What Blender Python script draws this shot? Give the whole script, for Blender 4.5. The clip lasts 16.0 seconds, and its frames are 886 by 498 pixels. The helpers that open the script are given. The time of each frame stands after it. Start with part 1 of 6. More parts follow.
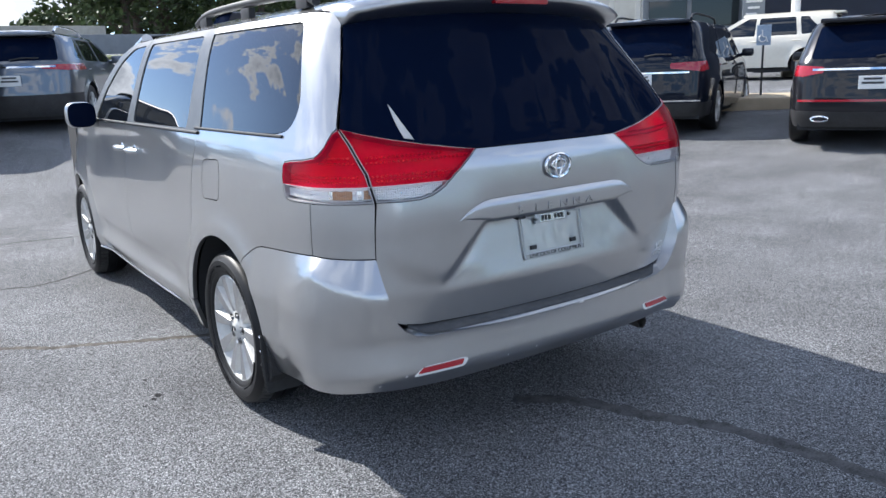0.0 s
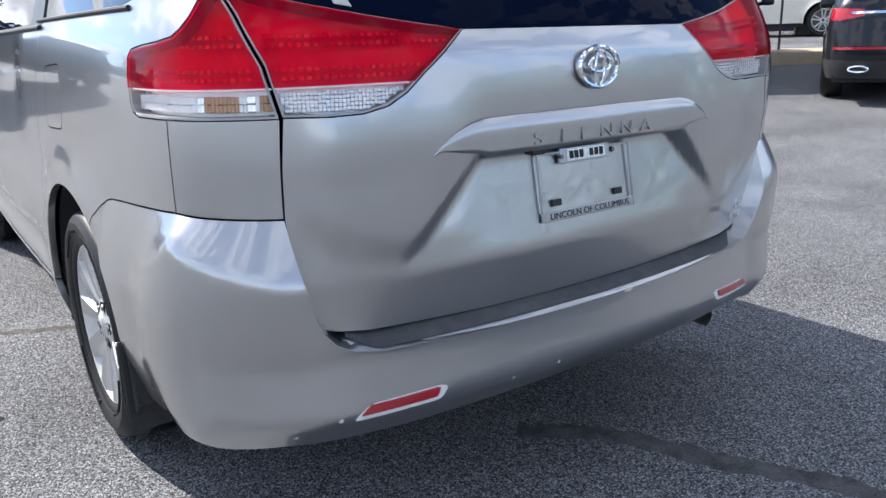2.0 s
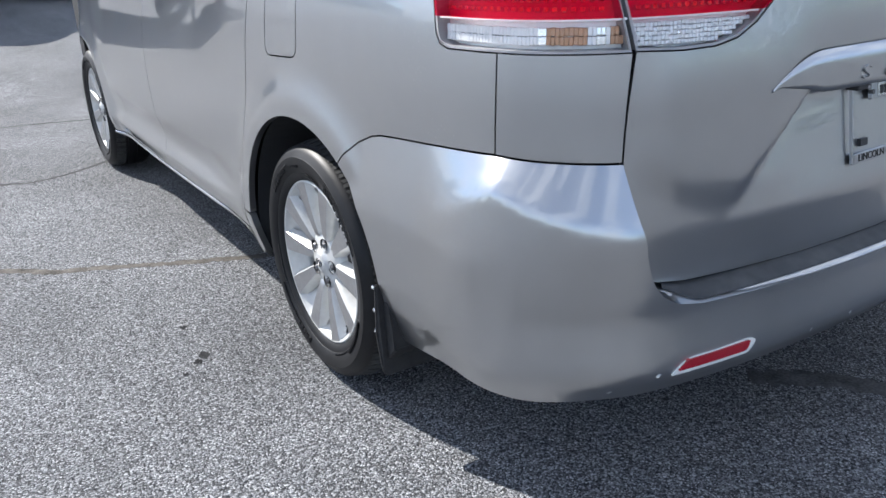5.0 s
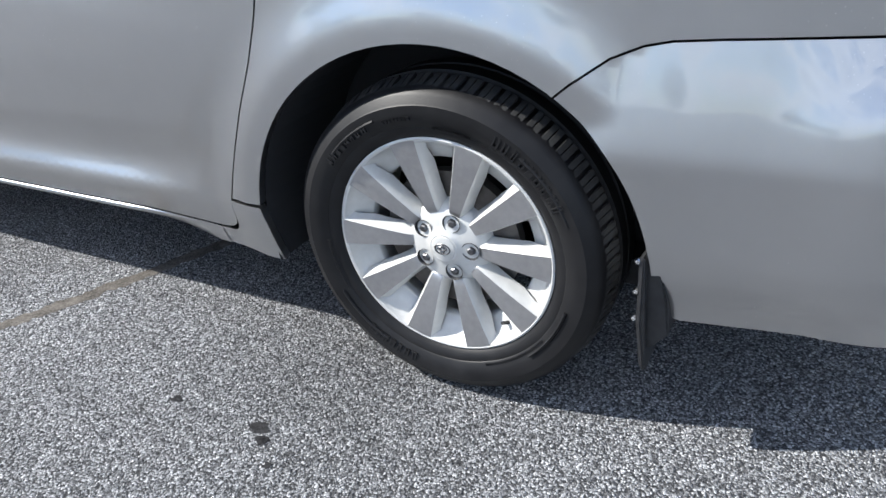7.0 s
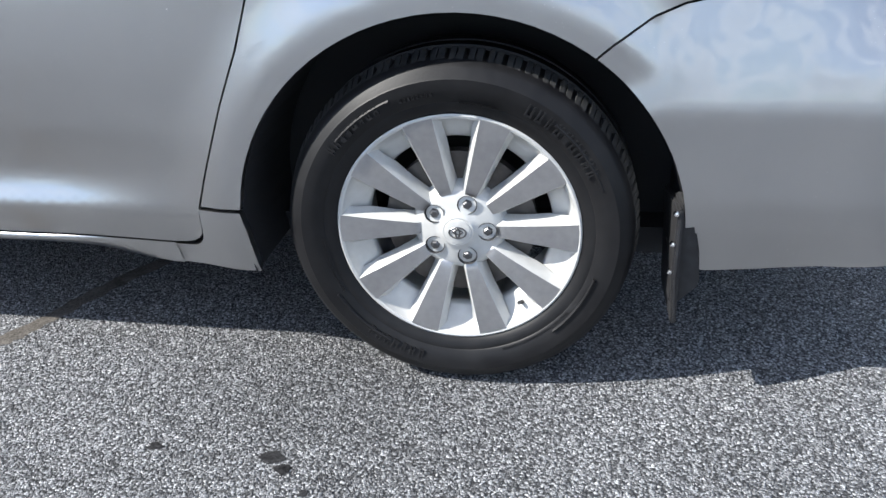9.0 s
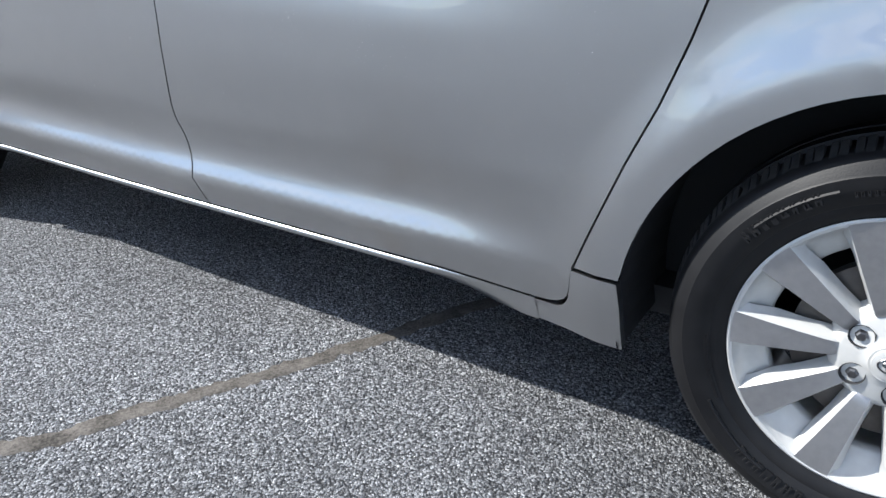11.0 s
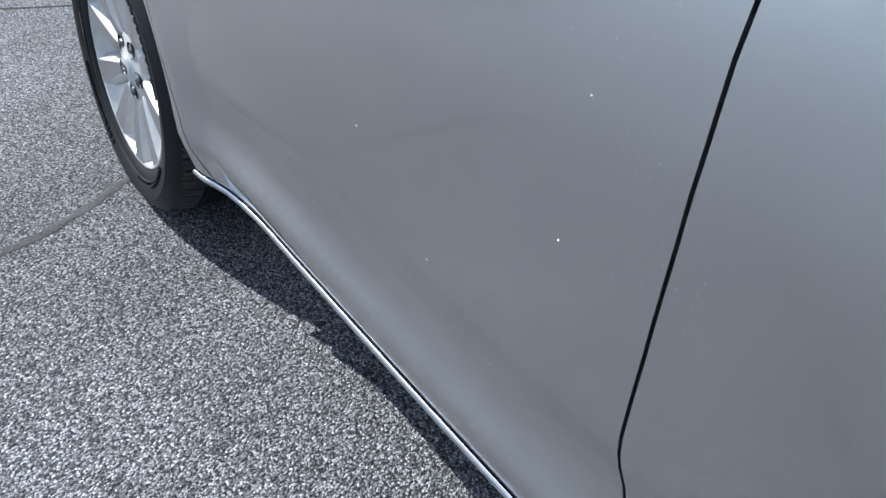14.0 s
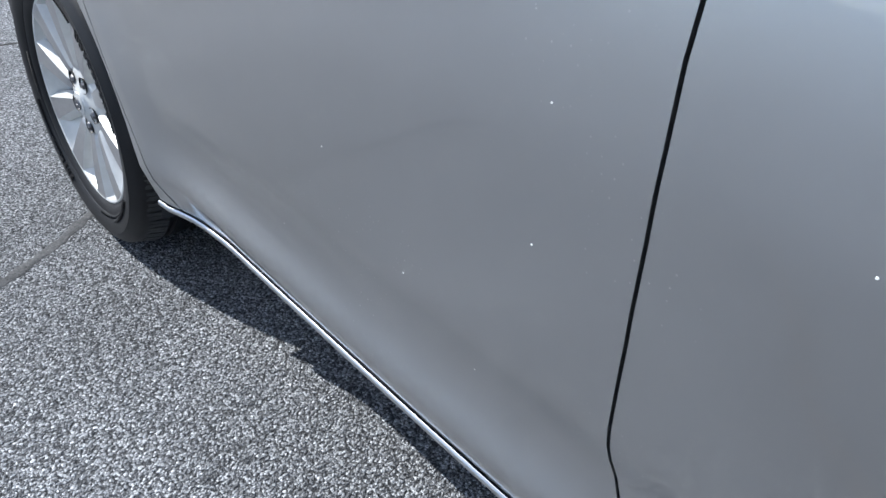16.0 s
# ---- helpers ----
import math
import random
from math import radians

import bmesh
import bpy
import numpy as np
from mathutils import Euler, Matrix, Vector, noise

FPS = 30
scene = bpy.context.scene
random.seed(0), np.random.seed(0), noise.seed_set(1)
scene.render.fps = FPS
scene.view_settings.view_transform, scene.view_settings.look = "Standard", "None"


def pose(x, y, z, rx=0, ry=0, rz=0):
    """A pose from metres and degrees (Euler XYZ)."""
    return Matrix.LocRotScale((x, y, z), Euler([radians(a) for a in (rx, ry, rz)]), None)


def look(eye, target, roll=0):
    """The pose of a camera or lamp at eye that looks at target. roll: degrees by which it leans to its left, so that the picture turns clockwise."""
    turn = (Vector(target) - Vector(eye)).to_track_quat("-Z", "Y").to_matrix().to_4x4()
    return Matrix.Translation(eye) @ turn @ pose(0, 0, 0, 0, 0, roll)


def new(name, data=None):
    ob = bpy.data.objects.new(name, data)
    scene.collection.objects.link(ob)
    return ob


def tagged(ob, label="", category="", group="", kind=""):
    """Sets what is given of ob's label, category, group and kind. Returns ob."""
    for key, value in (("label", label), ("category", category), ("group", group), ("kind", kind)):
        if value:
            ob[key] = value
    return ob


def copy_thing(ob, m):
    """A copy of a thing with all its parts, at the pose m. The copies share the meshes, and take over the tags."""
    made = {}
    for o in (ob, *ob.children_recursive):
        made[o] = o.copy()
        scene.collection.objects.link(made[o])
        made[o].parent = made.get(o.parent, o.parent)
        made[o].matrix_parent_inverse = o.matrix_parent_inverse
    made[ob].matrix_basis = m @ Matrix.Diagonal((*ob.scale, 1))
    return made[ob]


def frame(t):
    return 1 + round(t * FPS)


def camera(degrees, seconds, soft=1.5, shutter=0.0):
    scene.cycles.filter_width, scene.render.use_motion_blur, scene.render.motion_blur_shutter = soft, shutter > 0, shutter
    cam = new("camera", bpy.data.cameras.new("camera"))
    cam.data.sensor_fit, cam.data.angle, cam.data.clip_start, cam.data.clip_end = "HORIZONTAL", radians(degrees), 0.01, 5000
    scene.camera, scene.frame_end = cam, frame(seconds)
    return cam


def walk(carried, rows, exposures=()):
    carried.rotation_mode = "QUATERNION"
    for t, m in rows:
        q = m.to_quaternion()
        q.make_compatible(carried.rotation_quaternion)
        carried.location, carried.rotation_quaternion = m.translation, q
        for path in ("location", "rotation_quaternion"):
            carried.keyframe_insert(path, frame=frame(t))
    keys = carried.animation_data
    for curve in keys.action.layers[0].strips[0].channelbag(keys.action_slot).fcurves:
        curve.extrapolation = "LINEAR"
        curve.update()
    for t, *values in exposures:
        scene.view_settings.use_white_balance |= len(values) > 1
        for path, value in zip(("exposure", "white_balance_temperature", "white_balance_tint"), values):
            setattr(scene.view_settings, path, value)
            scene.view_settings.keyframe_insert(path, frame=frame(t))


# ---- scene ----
from mathutils.geometry import delaunay_2d_cdt

cam = camera(60.0, 16.0)
PATH = [
    (0, (-2.024, -2.106, 1.424), (-0.91, -0.509, 0.968), -2.1),
    (0.5, (-1.856, -1.939, 1.374), (-0.756, -0.347, 0.868), -2.0),
    (1, (-1.636, -1.696, 1.306), (-0.536, -0.119, 0.756), -1.9),
    (1.5, (-1.476, -1.434, 1.23), (-0.37, 0.133, 0.665), -1.8),
    (2, (-1.345, -1.243, 1.134), (-0.23, 0.328, 0.598), -1.7),
    (2.5, (-1.286, -1.151, 1.08), (-0.165, 0.429, 0.584), -1.8),
    (3, (-1.275, -1.14, 1.067), (-0.159, 0.45, 0.591), -1.8),
    (3.5, (-1.273, -1.138, 1.071), (-0.171, 0.456, 0.575), -1.6),
    (4, (-1.319, -1.112, 1.093), (-0.254, 0.489, 0.541), -1.7),
    (4.5, (-1.548, -1.002, 1.153), (-0.521, 0.59, 0.512), -1.8),
    (5, (-1.748, -0.821, 1.167), (-0.736, 0.742, 0.437), -2.0),
    (5.2, (-1.821, -0.716, 1.168), (-0.808, 0.83, 0.404), -2.1),
    (7.3, (-2.142, 0.588, 1.066), (-0.523, 1.245, 0.091), -3.5),
    (7.5, (-2.157, 0.686, 1.042), (-0.488, 1.222, 0.08), -2.9),
    (8, (-2.222, 0.853, 0.999), (-0.476, 1.163, 0.074), -1.6),
    (8.2, (-2.267, 0.887, 0.996), (-0.509, 1.154, 0.081), -1.4),
    (10.3, (-2.263, 0.881, 0.994), (-0.528, 1.402, 0.148), -1.4),
    (10.5, (-2.219, 0.9, 0.987), (-0.523, 1.557, 0.155), -1.5),
    (11, (-2.127, 1.11, 0.992), (-0.596, 2.087, 0.155), -0.1),
    (11.5, (-1.967, 1.341, 0.967), (-0.684, 2.627, 0.131), 1.2),
    (12, (-1.799, 1.579, 0.994), (-0.661, 2.96, 0.101), 2.6),
    (12.5, (-1.648, 1.863, 1.006), (-0.527, 3.228, 0.068), 3.8),
    (13, (-1.49, 2.119, 0.996), (-0.378, 3.439, -0.014), 4.1),
    (13.5, (-1.414, 2.289, 1.021), (-0.325, 3.582, -0.049), 4.8),
    (14, (-1.391, 2.342, 1.032), (-0.349, 3.633, -0.085), 4.9),
    (14.5, (-1.393, 2.332, 1.044), (-0.378, 3.62, -0.101), 4.6),
    (15, (-1.391, 2.377, 1.03), (-0.382, 3.677, -0.107), 3.4),
    (15.5, (-1.387, 2.38, 1.033), (-0.34, 3.66, -0.092), 2.4),
    (16, (-1.399, 2.342, 1.045), (-0.292, 3.587, -0.061), 1.3),
]
walk(cam, [(t, look(eye, target, roll)) for t, eye, target, roll in PATH], [(0.0, 0.88, 6080, 10), (2.5, 0.97, 6300, 12), (5.0, 0.90, 6150, 10), (8.0, 0.90, 6200, 9), (10.5, 0.85, 6150, 9), (12.0, 0.68, 5850, 8), (16.0, 0.78, 5850, 8)])

# ---------- light ----------
SUN = Vector((-0.44, 1.07, 1.0)).normalized()
world = bpy.data.worlds.new("sky")
scene.world = world
world.use_nodes = True
wn, wl = world.node_tree.nodes, world.node_tree.links
wn.clear()
sky = wn.new("ShaderNodeTexSky")
sky.sky_type, sky.sun_disc = "NISHITA", False
sky.sun_elevation = math.asin(SUN.z)
sky.sun_rotation = math.atan2(SUN.x, SUN.y)
sky.air_density, sky.dust_density, sky.ozone_density, sky.altitude = 0.85, 0.45, 3.0, 900
wbg, wout = wn.new("ShaderNodeBackground"), wn.new("ShaderNodeOutputWorld")
wbg.inputs["Strength"].default_value = 0.120
wco, wmap = wn.new("ShaderNodeTexCoord"), wn.new("ShaderNodeMapping")
wmap.inputs["Scale"].default_value = (1.0, 1.0, 1.5)
wno, wra, wmx = wn.new("ShaderNodeTexNoise"), wn.new("ShaderNodeValToRGB"), wn.new("ShaderNodeMix")
wno.inputs["Scale"].default_value, wno.inputs["Detail"].default_value, wno.inputs["Roughness"].default_value = 8.6, 9.0, 0.56
wra.color_ramp.elements[0].position, wra.color_ramp.elements[1].position = 0.505, 0.540
wmx.data_type = "RGBA"
wmx.inputs["B"].default_value = (9.0, 9.0, 9.1, 1)
wl.new(wco.outputs["Generated"], wmap.inputs["Vector"])
wl.new(wmap.outputs["Vector"], wno.inputs["Vector"])
wl.new(wno.outputs["Fac"], wra.inputs["Fac"])
wl.new(wra.outputs["Color"], wmx.inputs["Factor"])
# thicker parts of a cloud are greyer
wsh = wn.new("ShaderNodeValToRGB")
wsh.color_ramp.elements[0].position, wsh.color_ramp.elements[1].position = 0.54, 0.66
wsh.color_ramp.elements[0].color, wsh.color_ramp.elements[1].color = (8.0, 8.2, 8.6, 1), (4.6, 4.8, 5.2, 1)
wl.new(wno.outputs["Fac"], wsh.inputs["Fac"])
wl.new(wsh.outputs["Color"], wmx.inputs["B"])
wl.new(sky.outputs["Color"], wmx.inputs["A"])
wl.new(wmx.outputs["Result"], wbg.inputs["Color"])
wl.new(wbg.outputs["Background"], wout.inputs["Surface"])
lamp = bpy.data.lights.new("sun", "SUN")
lamp.energy, lamp.angle, lamp.color = 5.0, radians(0.53), (1.0, 0.94, 0.85)
new("sun", lamp).matrix_world = look(SUN * 60, (0, 0, 0))


# ---------- materials ----------
def material(name, color, rough=0.5, metal=0.0, coat=0.0, coat_rough=0.03, spec=0.5, transmission=0.0, ior=1.45):
    m = bpy.data.materials.new(name)
    m.use_nodes = True
    b = m.node_tree.nodes["Principled BSDF"]
    b.inputs["Base Color"].default_value = (*color, 1)
    b.inputs["Roughness"].default_value = rough
    b.inputs["Metallic"].default_value = metal
    b.inputs["Coat Weight"].default_value = coat
    b.inputs["Coat Roughness"].default_value = coat_rough
    b.inputs["Specular IOR Level"].default_value = spec
    b.inputs["Transmission Weight"].default_value = transmission
    b.inputs["IOR"].default_value = ior
    return m


def grain(m, low, high, scale, bump=0.0, bump_scale=None, rough=None, detail=6.0, dist=0.002, stretch=(1, 1, 1)):
    """Two scales of colour variation, and a fine relief, in object space."""
    n, l = m.node_tree.nodes, m.node_tree.links
    b = n["Principled BSDF"]
    co, mp = n.new("ShaderNodeTexCoord"), n.new("ShaderNodeMapping")
    mp.inputs["Scale"].default_value = stretch
    l.new(co.outputs["Object"], mp.inputs["Vector"])
    big, small, add, ramp = n.new("ShaderNodeTexNoise"), n.new("ShaderNodeTexNoise"), n.new("ShaderNodeMath"), n.new("ShaderNodeValToRGB")
    big.inputs["Scale"].default_value, small.inputs["Scale"].default_value = scale / 9, scale
    small.inputs["Detail"].default_value = detail
    for t in (big, small):
        l.new(mp.outputs["Vector"], t.inputs["Vector"])
    add.operation = "MULTIPLY_ADD"
    add.inputs[1].default_value = 0.5
    mul = n.new("ShaderNodeMath")
    mul.operation, mul.inputs[1].default_value = "MULTIPLY", 0.5
    l.new(big.outputs["Fac"], mul.inputs[0])
    l.new(small.outputs["Fac"], add.inputs[0])
    l.new(mul.outputs[0], add.inputs[2])
    ramp.color_ramp.elements[0].position, ramp.color_ramp.elements[1].position = 0.36, 0.64
    ramp.color_ramp.elements[0].color, ramp.color_ramp.elements[1].color = (*low, 1), (*high, 1)
    l.new(add.outputs[0], ramp.inputs["Fac"])
    l.new(ramp.outputs["Color"], b.inputs["Base Color"])
    if rough:
        mr = n.new("ShaderNodeMapRange")
        mr.inputs["To Min"].default_value, mr.inputs["To Max"].default_value = rough
        l.new(add.outputs[0], mr.inputs["Value"])
        l.new(mr.outputs["Result"], b.inputs["Roughness"])
    if bump:
        bp, bt = n.new("ShaderNodeBump"), n.new("ShaderNodeTexNoise")
        bt.inputs["Scale"].default_value = bump_scale or scale * 3
        bp.inputs["Strength"].default_value, bp.inputs["Distance"].default_value = bump, dist
        l.new(mp.outputs["Vector"], bt.inputs["Vector"])
        l.new(bt.outputs["Fac"], bp.inputs["Height"])
        l.new(bp.outputs["Normal"], b.inputs["Normal"])
    return m


def paint(name, color, metal=1.0, rough=0.38, low=0.97, glints=False):
    """Metallic car paint with a clear coat, faint flake and painted glints."""
    m = material(name, color, rough, metal, 1.0, 0.02)
    m.node_tree.nodes["Principled BSDF"].inputs["Coat IOR"].default_value = 1.7
    grain(m, tuple(c * low for c in color), color, 18, 0.0, rough=(rough * 0.92, rough * 1.12))
    if glints:
        # sparse pale specks, painted for the asphalt glints the coat would mirror
        n, l = m.node_tree.nodes, m.node_tree.links
        b = n["Principled BSDF"]
        co, vo, ra, no, nr, mu, mx = (n.new("ShaderNode" + k) for k in ("TexCoord", "TexVoronoi", "ValToRGB", "TexNoise", "ValToRGB", "Math", "Mix"))
        vo.inputs["Scale"].default_value, no.inputs["Scale"].default_value = 105, 3.2
        ra.color_ramp.elements[0].position, ra.color_ramp.elements[1].position = 0.06, 0.13
        ra.color_ramp.elements[0].color, ra.color_ramp.elements[1].color = (1, 1, 1, 1), (0, 0, 0, 1)
        nr.color_ramp.elements[0].position, nr.color_ramp.elements[1].position = 0.58, 0.80
        mu.operation, mx.data_type = "MULTIPLY", "RGBA"
        mx.inputs["B"].default_value = (0.95, 0.95, 0.93, 1)
        l.new(co.outputs["Object"], vo.inputs["Vector"])
        l.new(co.outputs["Object"], no.inputs["Vector"])
        l.new(vo.outputs["Distance"], ra.inputs["Fac"])
        l.new(no.outputs["Fac"], nr.inputs["Fac"])
        l.new(ra.outputs["Color"], mu.inputs[0])
        l.new(nr.outputs["Color"], mu.inputs[1])
        old = b.inputs["Base Color"].links[0].from_socket
        l.new(mu.outputs[0], mx.inputs["Factor"])
        l.new(old, mx.inputs["A"])
        l.new(mx.outputs["Result"], b.inputs["Base Color"])
    return m


SILVER = paint("silver_paint", (0.475, 0.482, 0.492), 0.97, 0.285, glints=True)
SEAM = material("seam_rubber", (0.012, 0.012, 0.013), 0.7)
BLACK = grain(material("black_plastic", (0.02, 0.02, 0.022), 0.55), (0.014, 0.014, 0.015), (0.03, 0.03, 0.032), 60, 0.25, 500, dist=0.0006)
PAD = grain(material("grey_bumper_plastic", (0.05, 0.052, 0.055), 0.6), (0.04, 0.042, 0.046), (0.075, 0.077, 0.08), 30, 0.3, 700, dist=0.0006)
TRIM = grain(material("satin_trim", (0.10, 0.105, 0.11), 0.38), (0.085, 0.09, 0.095), (0.12, 0.125, 0.13), 20)
GLASS = material("tinted_glass", (0.008, 0.010, 0.013), 0.0, 0.0, 0.25, 0.0, spec=0.7)
GLASS.node_tree.nodes["Principled BSDF"].inputs["Coat IOR"].default_value = 1.75
PRIVACY = material("privacy_glass", (0.0030, 0.0065, 0.020), 0.02, 0.0, 0.0, spec=0.018)
CHROME = material("chrome", (0.82, 0.83, 0.85), 0.08, 1.0)
ALLOY = grain(material("silver_alloy", (0.72, 0.72, 0.71), 0.36, 0.12, 0.4, 0.08), (0.50, 0.50, 0.485), (0.60, 0.60, 0.585), 40, rough=(0.28, 0.42))
MACHINED = grain(material("machined_alloy", (0.52, 0.52, 0.53), 0.42, 0.85, 0.2, 0.06), (0.36, 0.36, 0.37), (0.43, 0.43, 0.44), 70, rough=(0.34, 0.44))
NUT = material("lug_nut", (0.16, 0.16, 0.165), 0.38, 1.0)
RUBBER = grain(material("tyre_rubber", (0.012, 0.012, 0.013), 0.55, spec=0.35), (0.005, 0.005, 0.006), (0.012, 0.012, 0.013), 26, 0.25, 300, dist=0.0006, rough=(0.36, 0.62))
# tread paler than the tyre wall: dust, plus sky light put into the colour
TREAD = grain(material("dusty_lightened_tread", (0.03, 0.03, 0.031), 0.75), (0.022, 0.022, 0.023), (0.055, 0.055, 0.054), 50, 0.2, 300, dist=0.0006)
BRAKE = grain(material("brake_iron", (0.12, 0.11, 0.10), 0.5, 0.7), (0.07, 0.06, 0.055), (0.16, 0.15, 0.14), 30)
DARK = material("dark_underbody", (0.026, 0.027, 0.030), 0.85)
WHITE = material("white_print", (0.75, 0.75, 0.73), 0.45)
INK = material("black_print", (0.012, 0.012, 0.014), 0.5)
REDREF = material("red_reflector", (0.35, 0.008, 0.02), 0.18, 0.0, 1.0)


# ---------- shapes ----------
CURVES = {}


def curve1(tab, z):
    """Smooth curve through the pairs of tab, read at z."""
    key = id(tab)
    if key not in CURVES:
        q = np.linspace(tab[0][0], tab[-1][0], 3000)
        CURVES[key] = (tab, q, hermite(tab, q))
    return np.interp(z, CURVES[key][1], CURVES[key][2])


def hermite(tab, z):
    X, Y = np.array([p[0] for p in tab], float), np.array([p[1] for p in tab], float)
    z = np.clip(np.asarray(z, float), X[0], X[-1])
    h = np.diff(X)
    d = np.diff(Y) / h
    m = np.zeros_like(Y)
    m[0], m[-1] = d[0], d[-1]
    for i in range(1, len(Y) - 1):
        m[i] = 0 if d[i - 1] * d[i] <= 0 else 2 * d[i - 1] * d[i] / (d[i - 1] + d[i])
    i = np.clip(np.searchsorted(X, z) - 1, 0, len(h) - 1)
    t = (z - X[i]) / h[i]
    return ((2 * t ** 3 - 3 * t ** 2 + 1) * Y[i] + (t ** 3 - 2 * t ** 2 + t) * h[i] * m[i]
            + (3 * t ** 2 - 2 * t ** 3) * Y[i + 1] + (t ** 3 - t ** 2) * h[i] * m[i + 1])


def step(a, b, v):
    t = np.clip((np.asarray(v, float) - a) / (b - a), 0, 1)
    return t * t * (3 - 2 * t)


def spline2(pts, n=24, closed=False):
    """A smooth line through 2D points."""
    P = [np.array(p, float) for p in pts]
    out, N = [], len(P)
    for i in range(N if closed else N - 1):
        a, b, c, d = ((P[(i - 1) % N], P[i], P[(i + 1) % N], P[(i + 2) % N]) if closed
                      else (P[max(i - 1, 0)], P[i], P[i + 1], P[min(i + 2, N - 1)]))
        for k in range(n):
            t = k / n
            out.append(0.5 * (2 * b + (c - a) * t + (2 * a - 5 * b + 4 * c - d) * t * t + (3 * b - a - 3 * c + d) * t ** 3))
    if not closed:
        out.append(P[-1])
    return np.array(out)


class Shell:
    """The skin of a car: a plan line, drawn in or out with the height. s runs from the middle of the tail (0) forwards along the left side (minus: right side)."""

    def __init__(self, plan, side, rear, front, width, detail=None, fades=(0.35, 1.35, 3.2, 4.6), offside=None):
        p = spline2(plan, 40)
        self.p, self.s = p, np.concatenate(([0], np.cumsum(np.hypot(*np.diff(p, axis=0).T))))
        self.side, self.rear, self.front, self.width, self.detail, self.fades, self.offside = side, rear, front, width, detail, fades, offside
        self.end = self.s[-1]

    def flat(self, s, z):
        a = np.abs(s)
        x0, y0 = np.interp(a, self.s, self.p[:, 0]), np.interp(a, self.s, self.p[:, 1])
        e = 0.004
        tx = np.interp(a + e, self.s, self.p[:, 0]) - np.interp(a - e, self.s, self.p[:, 0])
        ty = np.interp(a + e, self.s, self.p[:, 1]) - np.interp(a - e, self.s, self.p[:, 1])
        ln = np.hypot(tx, ty) + 1e-9
        f = self.fades
        x = x0 * (1 + self.side(y0, z) / self.width)
        y = y0 + curve1(self.rear, z) * (1 - step(f[0], f[1], y0)) + curve1(self.front, z) * step(f[2], f[3], y0)
        if self.detail is not None:
            d = self.detail(x, y, z)
            x, y = x - d * ty / ln, y + d * tx / ln
        return x, y

    def at(self, s, z, off=0.0):
        s, z = np.asarray(s, float), np.asarray(z, float)
        sign = np.where(s < 0, -1.0, 1.0)
        x, y = self.flat(s, z)
        e = 0.003
        xa, ya = self.flat(np.abs(s) + e, z)
        xb, yb = self.flat(np.maximum(np.abs(s) - e, 0), z)
        xc, yc = self.flat(s, z + e)
        xd, yd = self.flat(s, z - e)
        u = np.stack([xa - xb, ya - yb, 0 * x], -1)
        u[np.abs(s) < 2 * e] = (-1, 0, 0)
        v = np.stack([xc - xd, yc - yd, 0 * x + 2 * e], -1)
        n = np.cross(v, u)
        n /= np.linalg.norm(n, axis=-1, keepdims=True) + 1e-12
        p = np.stack([x, y, z + 0 * x], -1) + n * np.reshape(off, (-1, 1) if np.ndim(off) else (1,))
        if self.offside is not None:
            p += n * (np.where(s < 0, 1.0, 0.0) * self.offside(np.abs(s), z))[:, None]
        p[:, 0] *= sign
        n = n.copy()
        n[:, 0] *= sign
        return p, n

    def solve(self, pick, target, z, lo, hi):
        lo, hi = np.full(len(z), lo, float), np.full(len(z), hi, float)
        for _ in range(24):
            mid = (lo + hi) / 2
            v = self.flat(mid, z)[pick]
            up = (v < target) if pick == 1 else (v > target)
            lo, hi = np.where(up, mid, lo), np.where(up, hi, mid)
        return (lo + hi) / 2

    def sided(self, pts):
        """(y, z) on the left side to (s, z)."""
        a = np.array(pts, float)
        return np.stack([self.solve(1, a[:, 0], a[:, 1], 0.02, self.end * 0.9), a[:, 1]], -1)

    def reared(self, pts):
        """(x, z) on the tail to (s, z); minus x is the left."""
        a = np.array(pts, float)
        s = self.solve(0, -np.abs(a[:, 0]), a[:, 1], 0.0, 1.6)
        return np.stack([np.where(a[:, 0] > 0, -s, s), a[:, 1]], -1)


def inside(poly, q):
    x, y, r = q[:, 0], q[:, 1], np.zeros(len(q), bool)
    for (x0, y0), (x1, y1) in zip(poly, np.roll(poly, -1, axis=0)):
        r ^= ((y0 > y) != (y1 > y)) & (x < (x1 - x0) * (y - y0) / (y1 - y0 + 1e-15) + x0)
    return r


def inset(poly, d):
    """Draws a closed outline in by d."""
    a = np.array(poly, float)
    area = np.sum(a[:, 0] * np.roll(a[:, 1], -1) - np.roll(a[:, 0], -1) * a[:, 1])
    e0, e1 = a - np.roll(a, 1, axis=0), np.roll(a, -1, axis=0) - a
    n0 = np.stack([-e0[:, 1], e0[:, 0]], -1) / (np.linalg.norm(e0, axis=1, keepdims=True) + 1e-9)
    n1 = np.stack([-e1[:, 1], e1[:, 0]], -1) / (np.linalg.norm(e1, axis=1, keepdims=True) + 1e-9)
    n = n0 + n1
    n /= np.maximum(np.sum(n * n1, axis=1, keepdims=True), 0.5)
    return a + n * (d if area > 0 else -d)


def dense(poly, h):
    out = []
    for a, b in zip(poly, np.roll(poly, -1, axis=0)):
        k = max(1, int(np.ceil(np.linalg.norm(b - a) / h)))
        out += [a + (b - a) * i / k for i in range(k)]
    return np.array(out)


